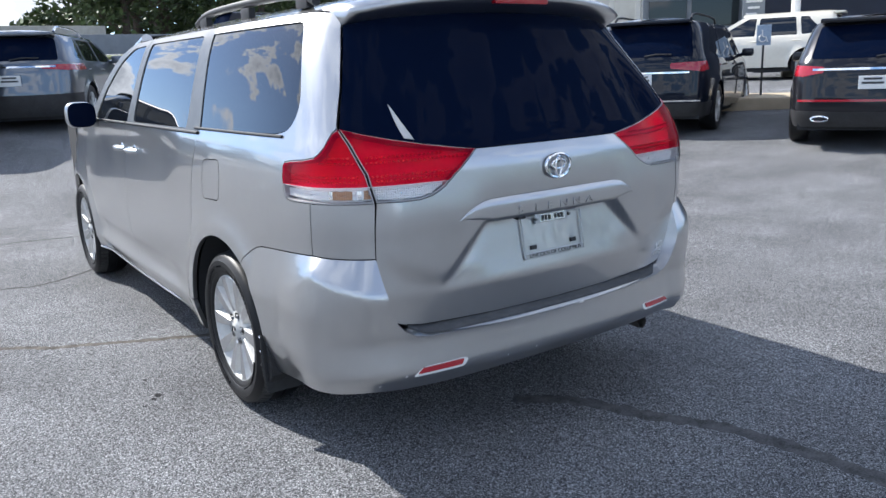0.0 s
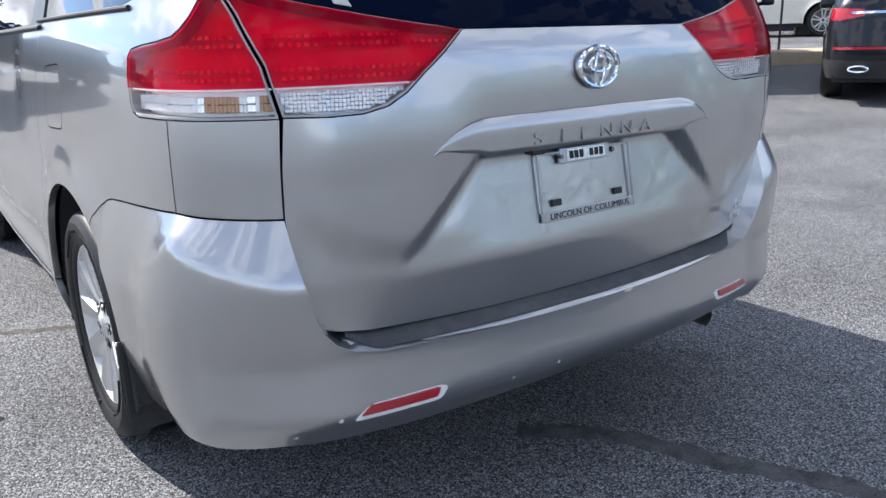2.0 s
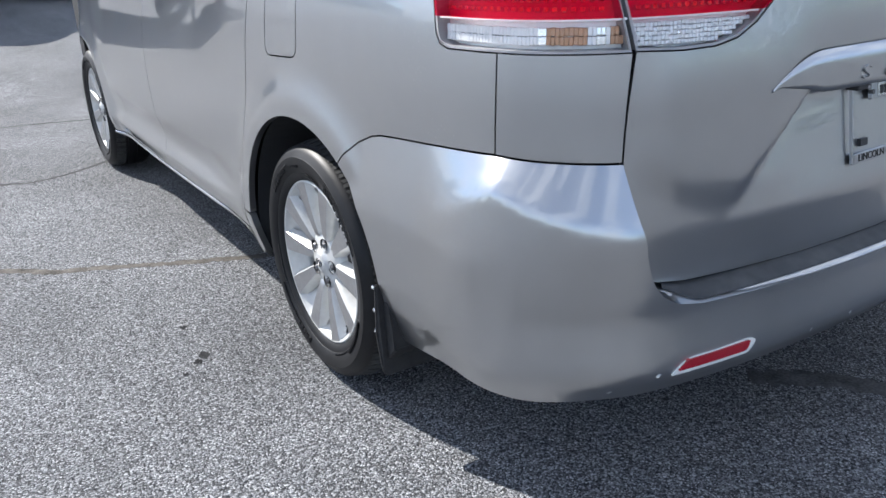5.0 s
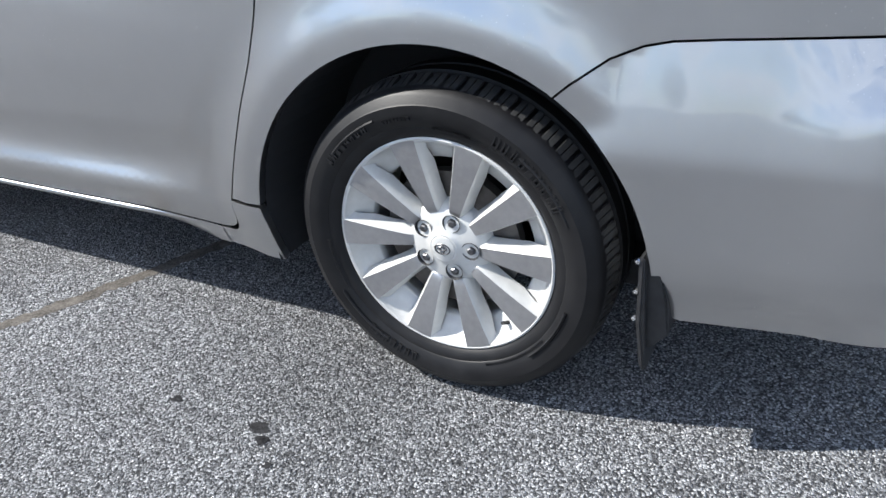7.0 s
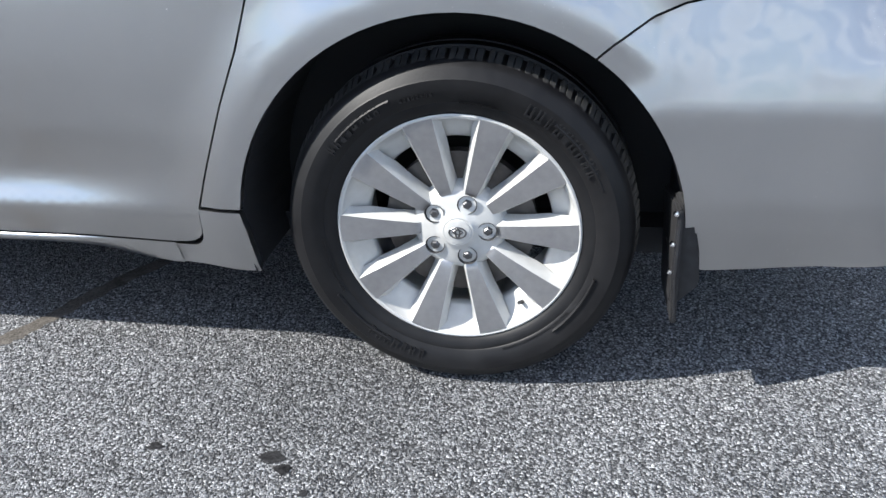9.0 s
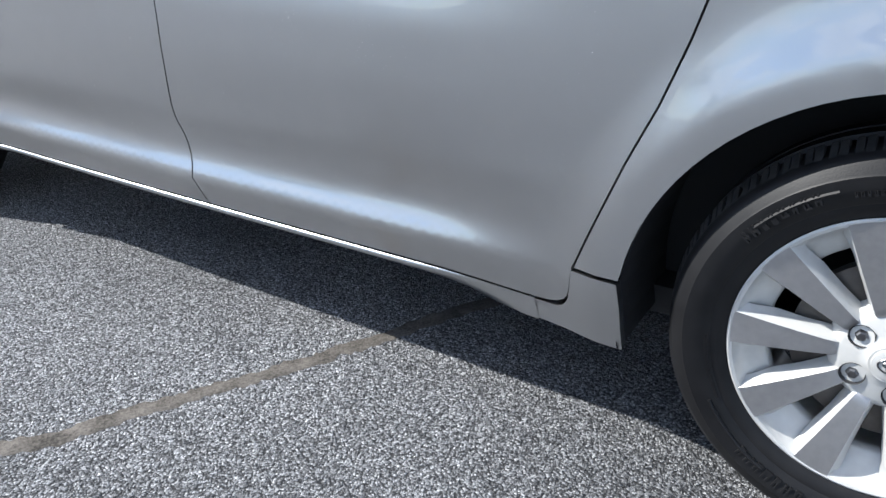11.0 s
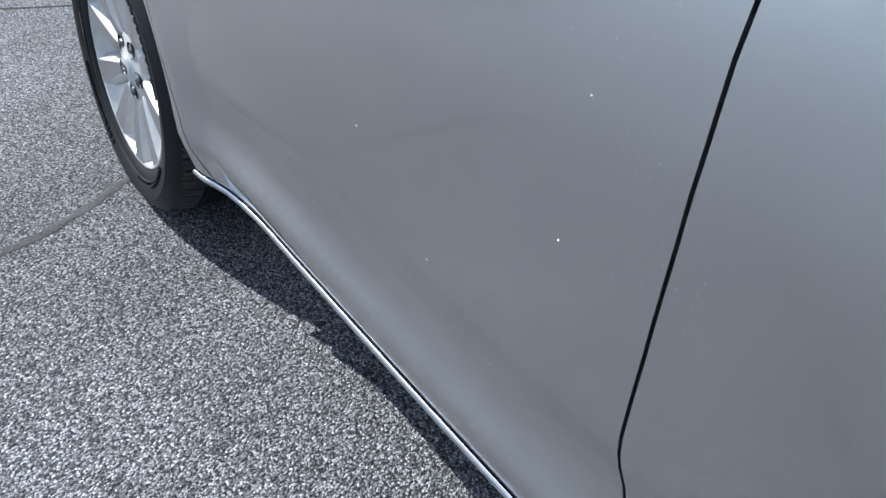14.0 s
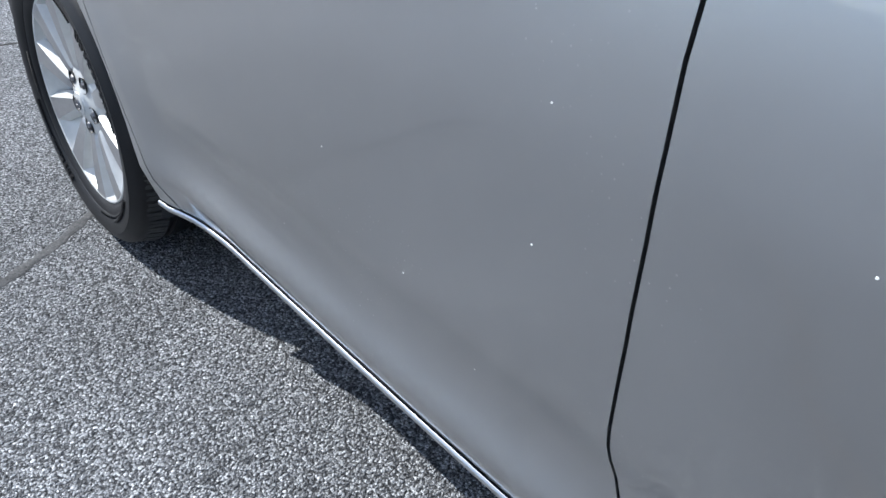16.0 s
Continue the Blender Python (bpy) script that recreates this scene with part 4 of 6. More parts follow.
def build_lamps(van, gate, S, R, lampcurve, lamptop):
    outer = np.concatenate([R([(-0.751, 0.992), (-0.80, 0.992), (-0.86, 0.992)]), S(LAMP_SIDE), R(LAMP_TOP), R([(-0.801, 1.240), (-0.790, 1.18), (-0.770, 1.09)])])
    innr = np.concatenate([R(lampcurve), R(lamptop)[1:], R([(-0.786, 1.18), (-0.765, 1.09)])])
    rnd = random.Random(5)
    for sg in (1, -1):
        q = (lambda a: a) if sg > 0 else mirrored
        for poly, par in ((outer, van), (innr, gate)):
            lens = inset(poly, 0.0045)
            hole = inset(poly, 0.0065)
            body = skin(VAN, "tail_lamp", q(poly), LAMP_EDGE, par, 0.03, [q(hole)], off=-0.001, gap=0.001, depth=0.035, label="red and clear tail lamp")
            skin(VAN, "reflector", q(inset(poly, 0.006)), MIRROR, body, 0.02, off=-0.032, gap=0.0, depth=0.0)
            red, clear = cut_at(lens, 1.049, True), cut_at(lens, 1.046, False)
            for nm, pl, mt, o in (("red_lens", red, LENS_RED, 0.004), ("clear_lens", clear, LENS_CLEAR, 0.003)):
                ob = skin(VAN, nm, q(pl), mt, body, 0.018, off=o, gap=0.0, depth=0.004)
                ob.visible_shadow = False
            # divider between the two chambers
            lo, hi = clear[:, 0].min() + 0.004, clear[:, 0].max() - 0.004
            lamp_bits("divider", [(sg * s, 1.0475) for s in np.arange(lo + 0.01, hi, 0.016)], MIRROR, body, (0.0082, 0.0022), -0.010)
            # rows of light cells behind the red
            grid = np.array([(s, z) for z in np.arange(1.066, 1.23, 0.0165) for s in np.arange(red[:, 0].min(), red[:, 0].max(), 0.0165)])
            grid = grid[inside(inset(red, 0.012), grid)]
            rows = [(sg * s, z) for s, z in grid if (z < 1.085 or (z > 1.125 and z < 1.150)) ]
            lamp_bits("light_cells", rows, CELL, body, (0.0048, 0.0045), -0.022)
            # upright flutes behind the clear lens
            flutes = {"m": [], "a": [], "d": []}
            for s in np.arange(lo + 0.006, hi - 0.004, 0.0082):
                pl = inset(clear, 0.004)
                f = (s - lo) / (hi - lo)
                key = "m"
                if poly is outer:
                    key = "a" if 0.18 < f < 0.36 or f < 0.06 else "d" if 0.10 < f < 0.13 or 0.36 < f < 0.40 else "m"
                for z in np.arange(0.998, 1.044, 0.0078 if poly is innr else 0.0155):
                    if inside(pl, np.array([(s, z)]))[0]:
                        flutes[key if poly is outer else ("d" if rnd.random() < 0.02 else "m")].append((sg * s, z + rnd.uniform(-0.0008, 0.0008)))
            for key, mt in (("m", MIRROR), ("a", AMBER), ("d", CELL)):
                if flutes[key]:
                    lamp_bits("flutes", flutes[key], mt, body, (0.0039, 0.0037 if poly is innr else 0.0074), -0.022)


def build_gate_trim(van, gate, R):
    # garnish over the number plate
    N = 49
    V, sec = [], 7
    for i in range(N):
        x = -0.452 + 0.904 * i / (N - 1)
        a = abs(x)
        top = 0.9665 - 0.006 * (a / 0.45) ** 2 - 0.060 * max(0, (a - 0.30) / 0.152) ** 2.2
        bot = 0.884 + 0.010 * step(0.31, 0.36, a) + 0.012 * max(0, (a - 0.36) / 0.09)
        bot = min(bot, top - 0.004)
        y0 = VAN.at(R([(x if a > 1e-6 else -1e-6, 0.97)])[:, 0], np.array([0.97]))[0][0][1]
        for k in range(sec):
            t = k / (sec - 1)
            z = top + (bot - top) * t
            bulge = 0.015 * min(1, 0.2 + t * 4.0) * (1 - 0.75 * step(0.30, 0.452, a))
            V.append((x, y0 - bulge - 0.002, z))
        V.append((x, y0 + 0.04, bot + 0.002))
    m = sec + 1
    F = [(i * m + j, (i + 1) * m + j, (i + 1) * m + j + 1, i * m + j + 1) for i in range(N - 1) for j in range(m - 1)]
    garnish = child("garnish", mesh_of("garnish", V, [f[::-1] for f in F], SILVER), van, "silver garnish with raised model lettering")
    for k, ch in enumerate("SIENNA"):
        x = -0.192 + k * 0.0705
        letters(ch, 0.040, 0.002, SILVER, garnish, Matrix.Translation((x, 0.0012 + 0.005 * (x / 0.2) ** 2, 0.909)) @ Euler((radians(90), 0, 0)).to_matrix().to_4x4() @ Matrix.Diagonal((1.55 if ch != "I" else 1.0, 1, 1, 1)), "letter")
    # oval badge: three rings on a disc
    bm = bmesh.new()
    def ring(bm, cx, cz, ra, rb, r, y, n=40):
        pts = [(cx + ra * math.cos(2 * math.pi * i / n), y, cz + rb * math.sin(2 * math.pi * i / n)) for i in range(n + 1)]
        tube(bm, pts, r, 8, False)
    ring(bm, 0, 1.055, 0.062, 0.044, 0.0065, 0.014)
    ring(bm, 0, 1.061, 0.036, 0.0165, 0.0050, 0.012)
    ring(bm, 0, 1.053, 0.0155, 0.0375, 0.0050, 0.011)
    part("badge", bm, CHROME, gate, "oval chrome badge", smooth=True)
    # number plate frame, empty, with its strips of lettering
    tilt = Euler((radians(90 - 9.5), 0, 0)).to_matrix().to_4x4()
    base = Matrix.Translation((-0.003, 0.042, 0.787)) @ tilt
    bm = bmesh.new()
    w, h = 0.157, 0.080
    for lo, hi in (((-w, -h, 0), (-w + 0.006, h, 0.007)), ((w - 0.006, -h, 0), (w, h, 0.007)), ((-w + 0.006, h - 0.006, 0), (w - 0.006, h, 0.007)), ((-w + 0.006, -h, 0), (w - 0.006, -h + 0.022, 0.007))):
        add_box(bm, lo, hi, 0.0018, base)
    plate = part("plate_frame", bm, FRAME, van, "empty satin metal number plate frame")
    bm = bmesh.new()
    add_box(bm, (-0.088, 0.050, 0.001), (0.078, 0.086, 0.010), 0.002, base)
    part("name_strip", bm, FRAME, plate)
    bm = bmesh.new()
    add_box(bm, (-0.066, 0.054, 0.010), (0.062, 0.082, 0.0116), 0.0004, base)
    part("name_field", bm, BADGE, plate)
    for k in range(7):
        if k != 3:
            bm = bmesh.new()
            add_box(bm, (-0.058 + k * 0.0166, 0.059, 0.0112), (-0.046 + k * 0.0166, 0.077, 0.0126), 0, base)
            part("print_bar", bm, INK, plate)
    letters("LINCOLN OF COLUMBUS", 0.021, 0.0004, INK, plate, base @ Matrix.Translation((0, -h + 0.011, 0.0076)), "lettering", width=0.268)
    for x, z in ((-0.083, 0.066), (0.090, 0.066)):
        bm = lathe([(0.0, -0.004), (0.005, -0.004), (0.0065, 0), (0.0065, 0.006)], 16)
        bmesh.ops.transform(bm, matrix=base @ Matrix.Translation((x, z, 0.008)) @ Euler((0, radians(90), 0)).to_matrix().to_4x4(), verts=bm.verts)
        part("screw", bm, NUT, plate)
    for x in (-0.104, 0.104):
        bm = bmesh.new()
        add_box(bm, (x - 0.014, -0.046, -0.006), (x + 0.014, -0.030, 0.003), 0.001, base)
        part("clip", bm, BLACK, plate)
    # tailgate switch under the garnish
    bm = bmesh.new()
    add_box(bm, (-0.205, 0.012, 0.872), (-0.165, 0.040, 0.888), 0.004)
    part("tailgate_switch", bm, BLACK, gate, "small black tailgate switch")
    # model grade badges
    gm = Euler((radians(90), 0, radians(14))).to_matrix().to_4x4()
    letters("LE", 0.036, 0.002, ALLOY, gate, Matrix.Translation((0.622, 0.041, 0.640)) @ gm, "badge_letters", shear=0.25, width=0.062, label="chrome grade letters")
    letters("AWD", 0.028, 0.002, ALLOY, gate, Matrix.Translation((0.612, 0.041, 0.606)) @ gm, "badge_letters", shear=0.25, width=0.082, label="chrome grade letters")


def build_wheel(parent):
    """One wheel, outward to -x, its rim lip in the plane x = 0; the pose is set by the caller."""
    bm = lathe([(0.02, 0.05), (0.150, 0.05), (0.150, 0.075), (0.02, 0.075)], 40)
    wheel = part("wheel", bm, BRAKE, parent, "ten-spoke silver alloy wheel", smooth=True)
    tyre = [(0.2365, 0.004), (0.243, -0.004), (0.256, -0.010), (0.262, -0.0105), (0.264, -0.013), (0.290, -0.0205), (0.305, -0.021), (0.308, -0.0185), (0.322, -0.012), (0.334, 0.000),
            (0.336, 0.010), (0.3365, 0.026), (0.338, 0.056), (0.339, 0.062), (0.339, 0.068), (0.346, 0.070), (0.346, 0.106), (0.339, 0.108), (0.339, 0.114), (0.346, 0.116), (0.345, 0.16), (0.338, 0.185), (0.31, 0.215), (0.26, 0.215), (0.236, 0.20)]
    part("tyre", lathe(tyre, 96), RUBBER, wheel, "worn black tyre", smooth=True)
    bm = bmesh.new()
    for k in range(62):
        m = Matrix.Rotation(2 * math.pi * k / 62, 4, "X") @ Matrix.Translation((0.003, 0, 0.3300)) @ Matrix.Rotation(-0.24, 4, "Y")
        add_box(bm, (0.0, -0.0135, -0.010), (0.052, -0.0010, 0.0042), 0.0012, m)
        add_box(bm, (0.0, 0.0010, -0.010), (0.052, 0.0125, 0.0042), 0.0012, m)
    part("tread", bm, TREAD, wheel, "dusty tread blocks, coloured paler for sky light")
    for a0, a1, r in ((40, 66, 0.288), (128, 158, 0.288), (196, 226, 0.275), (300, 330, 0.281)):
        bm = bmesh.new()
        tube(bm, [(-0.0195, r * math.cos(radians(t)), r * math.sin(radians(t))) for t in np.linspace(a0, a1, 14)], 0.0035, 6)
        part("sidewall_mark", bm, RUBBER, wheel, "raised line on the tyre wall")
    # rows of raised characters, worn past reading
    rnd = random.Random(12)
    for a0, a1, r, wd, hg in ((36, 62, 0.284, 0.0125, 0.020), (70, 82, 0.280, 0.006, 0.008), (118, 152, 0.284, 0.015, 0.024), (92, 108, 0.262, 0.004, 0.005), (216, 250, 0.268, 0.004, 0.006), (286, 312, 0.284, 0.014, 0.020), (330, 356, 0.268, 0.004, 0.006)):
        bm = bmesh.new()
        a = a0
        while a < a1:
            w = wd * rnd.uniform(0.6, 1.0)
            m = Matrix.Rotation(radians(a), 4, "X") @ Matrix.Translation((-0.0185 if r > 0.27 else -0.0125, r, 0)) @ Matrix.Rotation(0.22 if r < 0.28 else 0.05, 4, "Z")
            for k in range(2):
                z0 = -w / 2 + k * w * rnd.uniform(0.55, 0.7)
                add_box(bm, (-0.0032, -hg / 2 * rnd.uniform(0.7, 1), z0), (0.003, hg / 2, z0 + w * 0.30), 0.0006, m)
            add_box(bm, (-0.0030, -hg / 2 + (hg * 0.35 if rnd.random() < 0.5 else 0), -w / 2), (0.003, -hg / 2 + hg * 0.18 + (hg * 0.35 if rnd.random() < 0.5 else 0), w / 2), 0.0006, m)
            a += math.degrees(wd * 1.35 / r)
        part("sidewall_print", bm, RUBBER, wheel, "raised worn print on the tyre wall")
    rim = [(0.2365, 0.006), (0.2375, 0.000), (0.234, -0.002), (0.229, 0.000), (0.226, 0.008), (0.219, 0.020), (0.205, 0.031), (0.186, 0.040), (0.182, 0.046), (0.182, 0.060), (0.205, 0.075), (0.205, 0.19)]
    part("rim", lathe(rim, 96), ALLOY, wheel, smooth=True)
    hub = [(0.0, 0.006), (0.030, 0.006), (0.034, 0.010), (0.048, 0.014), (0.070, 0.017), (0.080, 0.021), (0.090, 0.034), (0.096, 0.055)]
    part("hub", lathe(hub, 60), ALLOY, wheel, smooth=True)
    for k in range(10):
        bm = bmesh.new()
        st = [(0.066, 0.0085, 0.0200, 0.027), (0.074, 0.0105, 0.0215, 0.0185), (0.080, 0.0118, 0.0225, 0.0150), (0.092, 0.0130, 0.0245, 0.0125), (0.130, 0.0172, 0.0275, 0.0075), (0.175, 0.0222, 0.0340, 0.0030), (0.206, 0.0258, 0.0385, 0.0006), (0.2325, 0.0290, 0.0420, -0.0012)]
        prev = None
        for r, wt, wb, x in st:
            dep = 0.034 if r < 0.19 else 0.020
            ring = [bm.verts.new(c) for c in ((x + dep, -wb, r), (x + 0.012, -wt - 0.0060, r), (x + 0.0015, -wt - 0.0012, r), (x, -wt, r), (x, wt, r), (x + 0.0015, wt + 0.0012, r), (x + 0.012, wt + 0.0060, r), (x + dep, wb, r))]
            if prev:
                for j in range(7):
                    bm.faces.new((prev[j], prev[j + 1], ring[j + 1], ring[j]))
            prev = ring
        for f in bm.faces:
            f.material_index = 1 if all(abs(v.co.y) < 0.0305 and v.co.x < 0.0190 for v in f.verts) and abs(f.calc_center_median().y) < 0.003 else 0
        bmesh.ops.transform(bm, matrix=Matrix.Rotation(math.pi / 2 + 2 * math.pi * k / 10, 4, "X"), verts=bm.verts)
        sp = part("spoke", bm, ALLOY, wheel, smooth=True)
        sp.data.materials.append(MACHINED)
    for k in range(5):
        a = Matrix.Rotation(-math.pi / 2 * 0 + math.pi / 2 + 2 * math.pi * k / 5, 4, "X") @ Matrix.Translation((0, 0, 0.0572))
        bm = lathe([(0.0195, 0.0115), (0.0180, 0.0125), (0.0155, 0.022)], 20)
        bmesh.ops.transform(bm, matrix=a, verts=bm.verts)
        part("nut_pocket", bm, BLACK, wheel, smooth=True)
        bm = lathe([(0.0, 0.0095), (0.0062, 0.0095), (0.0085, 0.0115), (0.0105, 0.016), (0.0105, 0.024)], 6)
        bmesh.ops.transform(bm, matrix=a, verts=bm.verts)
        part("lug_nut", bm, NUT, wheel)
    bm = lathe([(0.0, 0.0015), (0.019, 0.002), (0.0255, 0.004), (0.0275, 0.009)], 40)
    part("centre_cap", bm, ALLOY, wheel, smooth=True)
    bm = bmesh.new()
    for cx, cz, ra, rb in ((0, 0, 0.0165, 0.0115), (0, 0.0015, 0.0095, 0.0042), (0, -0.0005, 0.004, 0.0095)):
        tube(bm, [(0.001, cx + ra * math.cos(t), cz + rb * math.sin(t)) for t in np.linspace(0, 2 * math.pi, 25)], 0.0016, 6, False)
    part("cap_badge", bm, NUT, wheel, smooth=True)
    bm = bmesh.new()
    tube(bm, [(0.030, 0, 0.207), (0.012, 0, 0.197)], [0.0045, 0.004], 8)
    bmesh.ops.transform(bm, matrix=Matrix.Rotation(radians(90 + 52), 4, "X"), verts=bm.verts)
    part("valve", bm, BLACK, wheel)
    return wheel


def build_wheels(van):
    first = build_wheel(van)
    first.matrix_basis = pose(-0.948, HUBS[0], HUB_Z)
    poses = [pose(-0.950, HUBS[1], HUB_Z, 15), pose(0.948, HUBS[0], HUB_Z, 0, 0, 180), pose(0.950, HUBS[1], HUB_Z, 0, 0, 180)]
    for m in poses:
        copy_thing(first, m)

# ---------- ground ----------
RISE = [(0, 0), (5.0, 0), (6.5, 0.08), (9.0, 0.30), (17.3, 0.85), (36, 1.30), (120, 2.4), (1300, 4.0)]


def rise(x, y):
    """The lot climbs gently away from the van, ahead and to its right."""
    x, y = np.asarray(x, float), np.asarray(y, float)
    return np.interp(np.hypot(x, y - 2.0), [a for a, _ in RISE], [b for _, b in RISE]) * step(-2.0, 4.0, 0.6 * x + 0.8 * (y - 2.0)) * (1 + 1.1 * step(0.45, 0.95, (y - 2.0) / (np.hypot(x, y - 2.0) + 1e-6)))


asphalt = material("asphalt", (0.07, 0.07, 0.075), 0.8)
an, al = asphalt.node_tree.nodes, asphalt.node_tree.links
ab = an["Principled BSDF"]
aco = an.new("ShaderNodeTexCoord")
av = an.new("ShaderNodeTexVoronoi")
av.inputs["Scale"].default_value = 205
ar = an.new("ShaderNodeValToRGB")
ar.color_ramp.elements[0].color, ar.color_ramp.elements[1].color = (0.060, 0.062, 0.067, 1), (0.60, 0.61, 0.63, 1)
for pos, c in ((0.30, (0.130, 0.133, 0.141, 1)), (0.62, (0.255, 0.262, 0.275, 1)), (0.86, (0.38, 0.39, 0.405, 1))):
    ar.color_ramp.elements.new(pos).color = c
awp, awm = an.new("ShaderNodeTexNoise"), an.new("ShaderNodeMix")
awp.inputs["Scale"].default_value = 160
awm.data_type, awm.blend_type = "RGBA", "LINEAR_LIGHT"
awm.inputs["Factor"].default_value = 0.004
al.new(aco.outputs["Object"], awp.inputs["Vector"])
al.new(aco.outputs["Object"], awm.inputs["A"])
al.new(awp.outputs["Color"], awm.inputs["B"])
al.new(awm.outputs["Result"], av.inputs["Vector"])
sepr = an.new("ShaderNodeSeparateColor")
al.new(av.outputs["Color"], sepr.inputs["Color"])
al.new(sepr.outputs["Red"], ar.inputs["Fac"])
# tar between the stones
atr, atm = an.new("ShaderNodeMapRange"), an.new("ShaderNodeMix")
atr.inputs["From Min"].default_value, atr.inputs["From Max"].default_value = 0.50, 0.72
atm.data_type = "RGBA"
atm.inputs["B"].default_value = (0.030, 0.031, 0.034, 1)
al.new(av.outputs["Distance"], atr.inputs["Value"])
al.new(atr.outputs["Result"], atm.inputs["Factor"])
al.new(ar.outputs["Color"], atm.inputs["A"])
big = an.new("ShaderNodeTexNoise")
big.inputs["Scale"].default_value, big.inputs["Detail"].default_value = 1.1, 7
al.new(aco.outputs["Object"], big.inputs["Vector"])
br = an.new("ShaderNodeMapRange")
br.inputs["From Min"].default_value, br.inputs["From Max"].default_value = 0.3, 0.7
br.inputs["To Min"].default_value, br.inputs["To Max"].default_value = 0.70, 1.25
al.new(big.outputs["Fac"], br.inputs["Value"])
mxa = an.new("ShaderNodeMix")
mxa.data_type, mxa.blend_type = "RGBA", "MULTIPLY"
mxa.inputs["Factor"].default_value = 1.0
al.new(atm.outputs["Result"], mxa.inputs["A"])
al.new(br.outputs["Result"], mxa.inputs["B"])
al.new(mxa.outputs["Result"], ab.inputs["Base Color"])
# a few stones are polished
agr = an.new("ShaderNodeMapRange")
agr.inputs["From Min"].default_value, agr.inputs["From Max"].default_value = 0.0, 0.32
agr.inputs["To Min"].default_value, agr.inputs["To Max"].default_value = 0.13, 0.85
al.new(sepr.outputs["Green"], agr.inputs["Value"])
al.new(agr.outputs["Result"], ab.inputs["Roughness"])
abp = an.new("ShaderNodeBump")
abp.inputs["Strength"].default_value, abp.inputs["Distance"].default_value = 1.0, 0.0065
abp.invert = True
al.new(av.outputs["Distance"], abp.inputs["Height"])
al.new(abp.outputs["Normal"], ab.inputs["Normal"])

g = np.concatenate([-np.geomspace(900, 12, 14), np.linspace(-10, 24, 69), np.geomspace(26, 900, 14)])
V = [(x, y, float(rise(x, y))) for y in g for x in g]
n = len(g)
F = [(i * n + j, i * n + j + 1, (i + 1) * n + j + 1, (i + 1) * n + j) for i in range(n - 1) for j in range(n - 1)]
tagged(new("ground", mesh_of("ground", V, F, asphalt)), "weathered grey asphalt car park with pale aggregate", "ground", kind="structure")

build_van()


# ---------- other vehicles ----------
def small_wheel(parent, m, R, w=0.23):
    bm = lathe([(0.02, 0.03), (R * 0.55, 0.03), (R * 0.55, 0.06), (0.02, 0.06)], 28)
    wheel = part("wheel", bm, BRAKE, parent, smooth=True)
    wheel.matrix_basis = m
    part("tyre", lathe([(R * 0.68, 0.0), (R * 0.76, -0.012), (R * 0.9, -0.014), (R * 0.97, 0.006), (R, 0.03), (R, w - 0.03), (R * 0.95, w), (R * 0.68, w)], 40), RUBBER, wheel, smooth=True)
    part("rim", lathe([(R * 0.69, 0.002), (R * 0.67, -0.002), (R * 0.64, 0.012), (R * 0.60, 0.06), (R * 0.60, w)], 40), ALLOY, wheel, smooth=True)
    for k in range(5):
        bm = bmesh.new()
        for s in (-1, 1):
            tube(bm, [(0.012, s * 0.012, 0.03), (0.004, s * 0.030, R * 0.4), (0.002, s * 0.050, R * 0.66)], [0.018, 0.014, 0.016], 6)
        bmesh.ops.transform(bm, matrix=Matrix.Rotation(2 * math.pi * k / 5, 4, "X"), verts=bm.verts)
        part("spoke", bm, ALLOY, wheel, smooth=True)
    return wheel


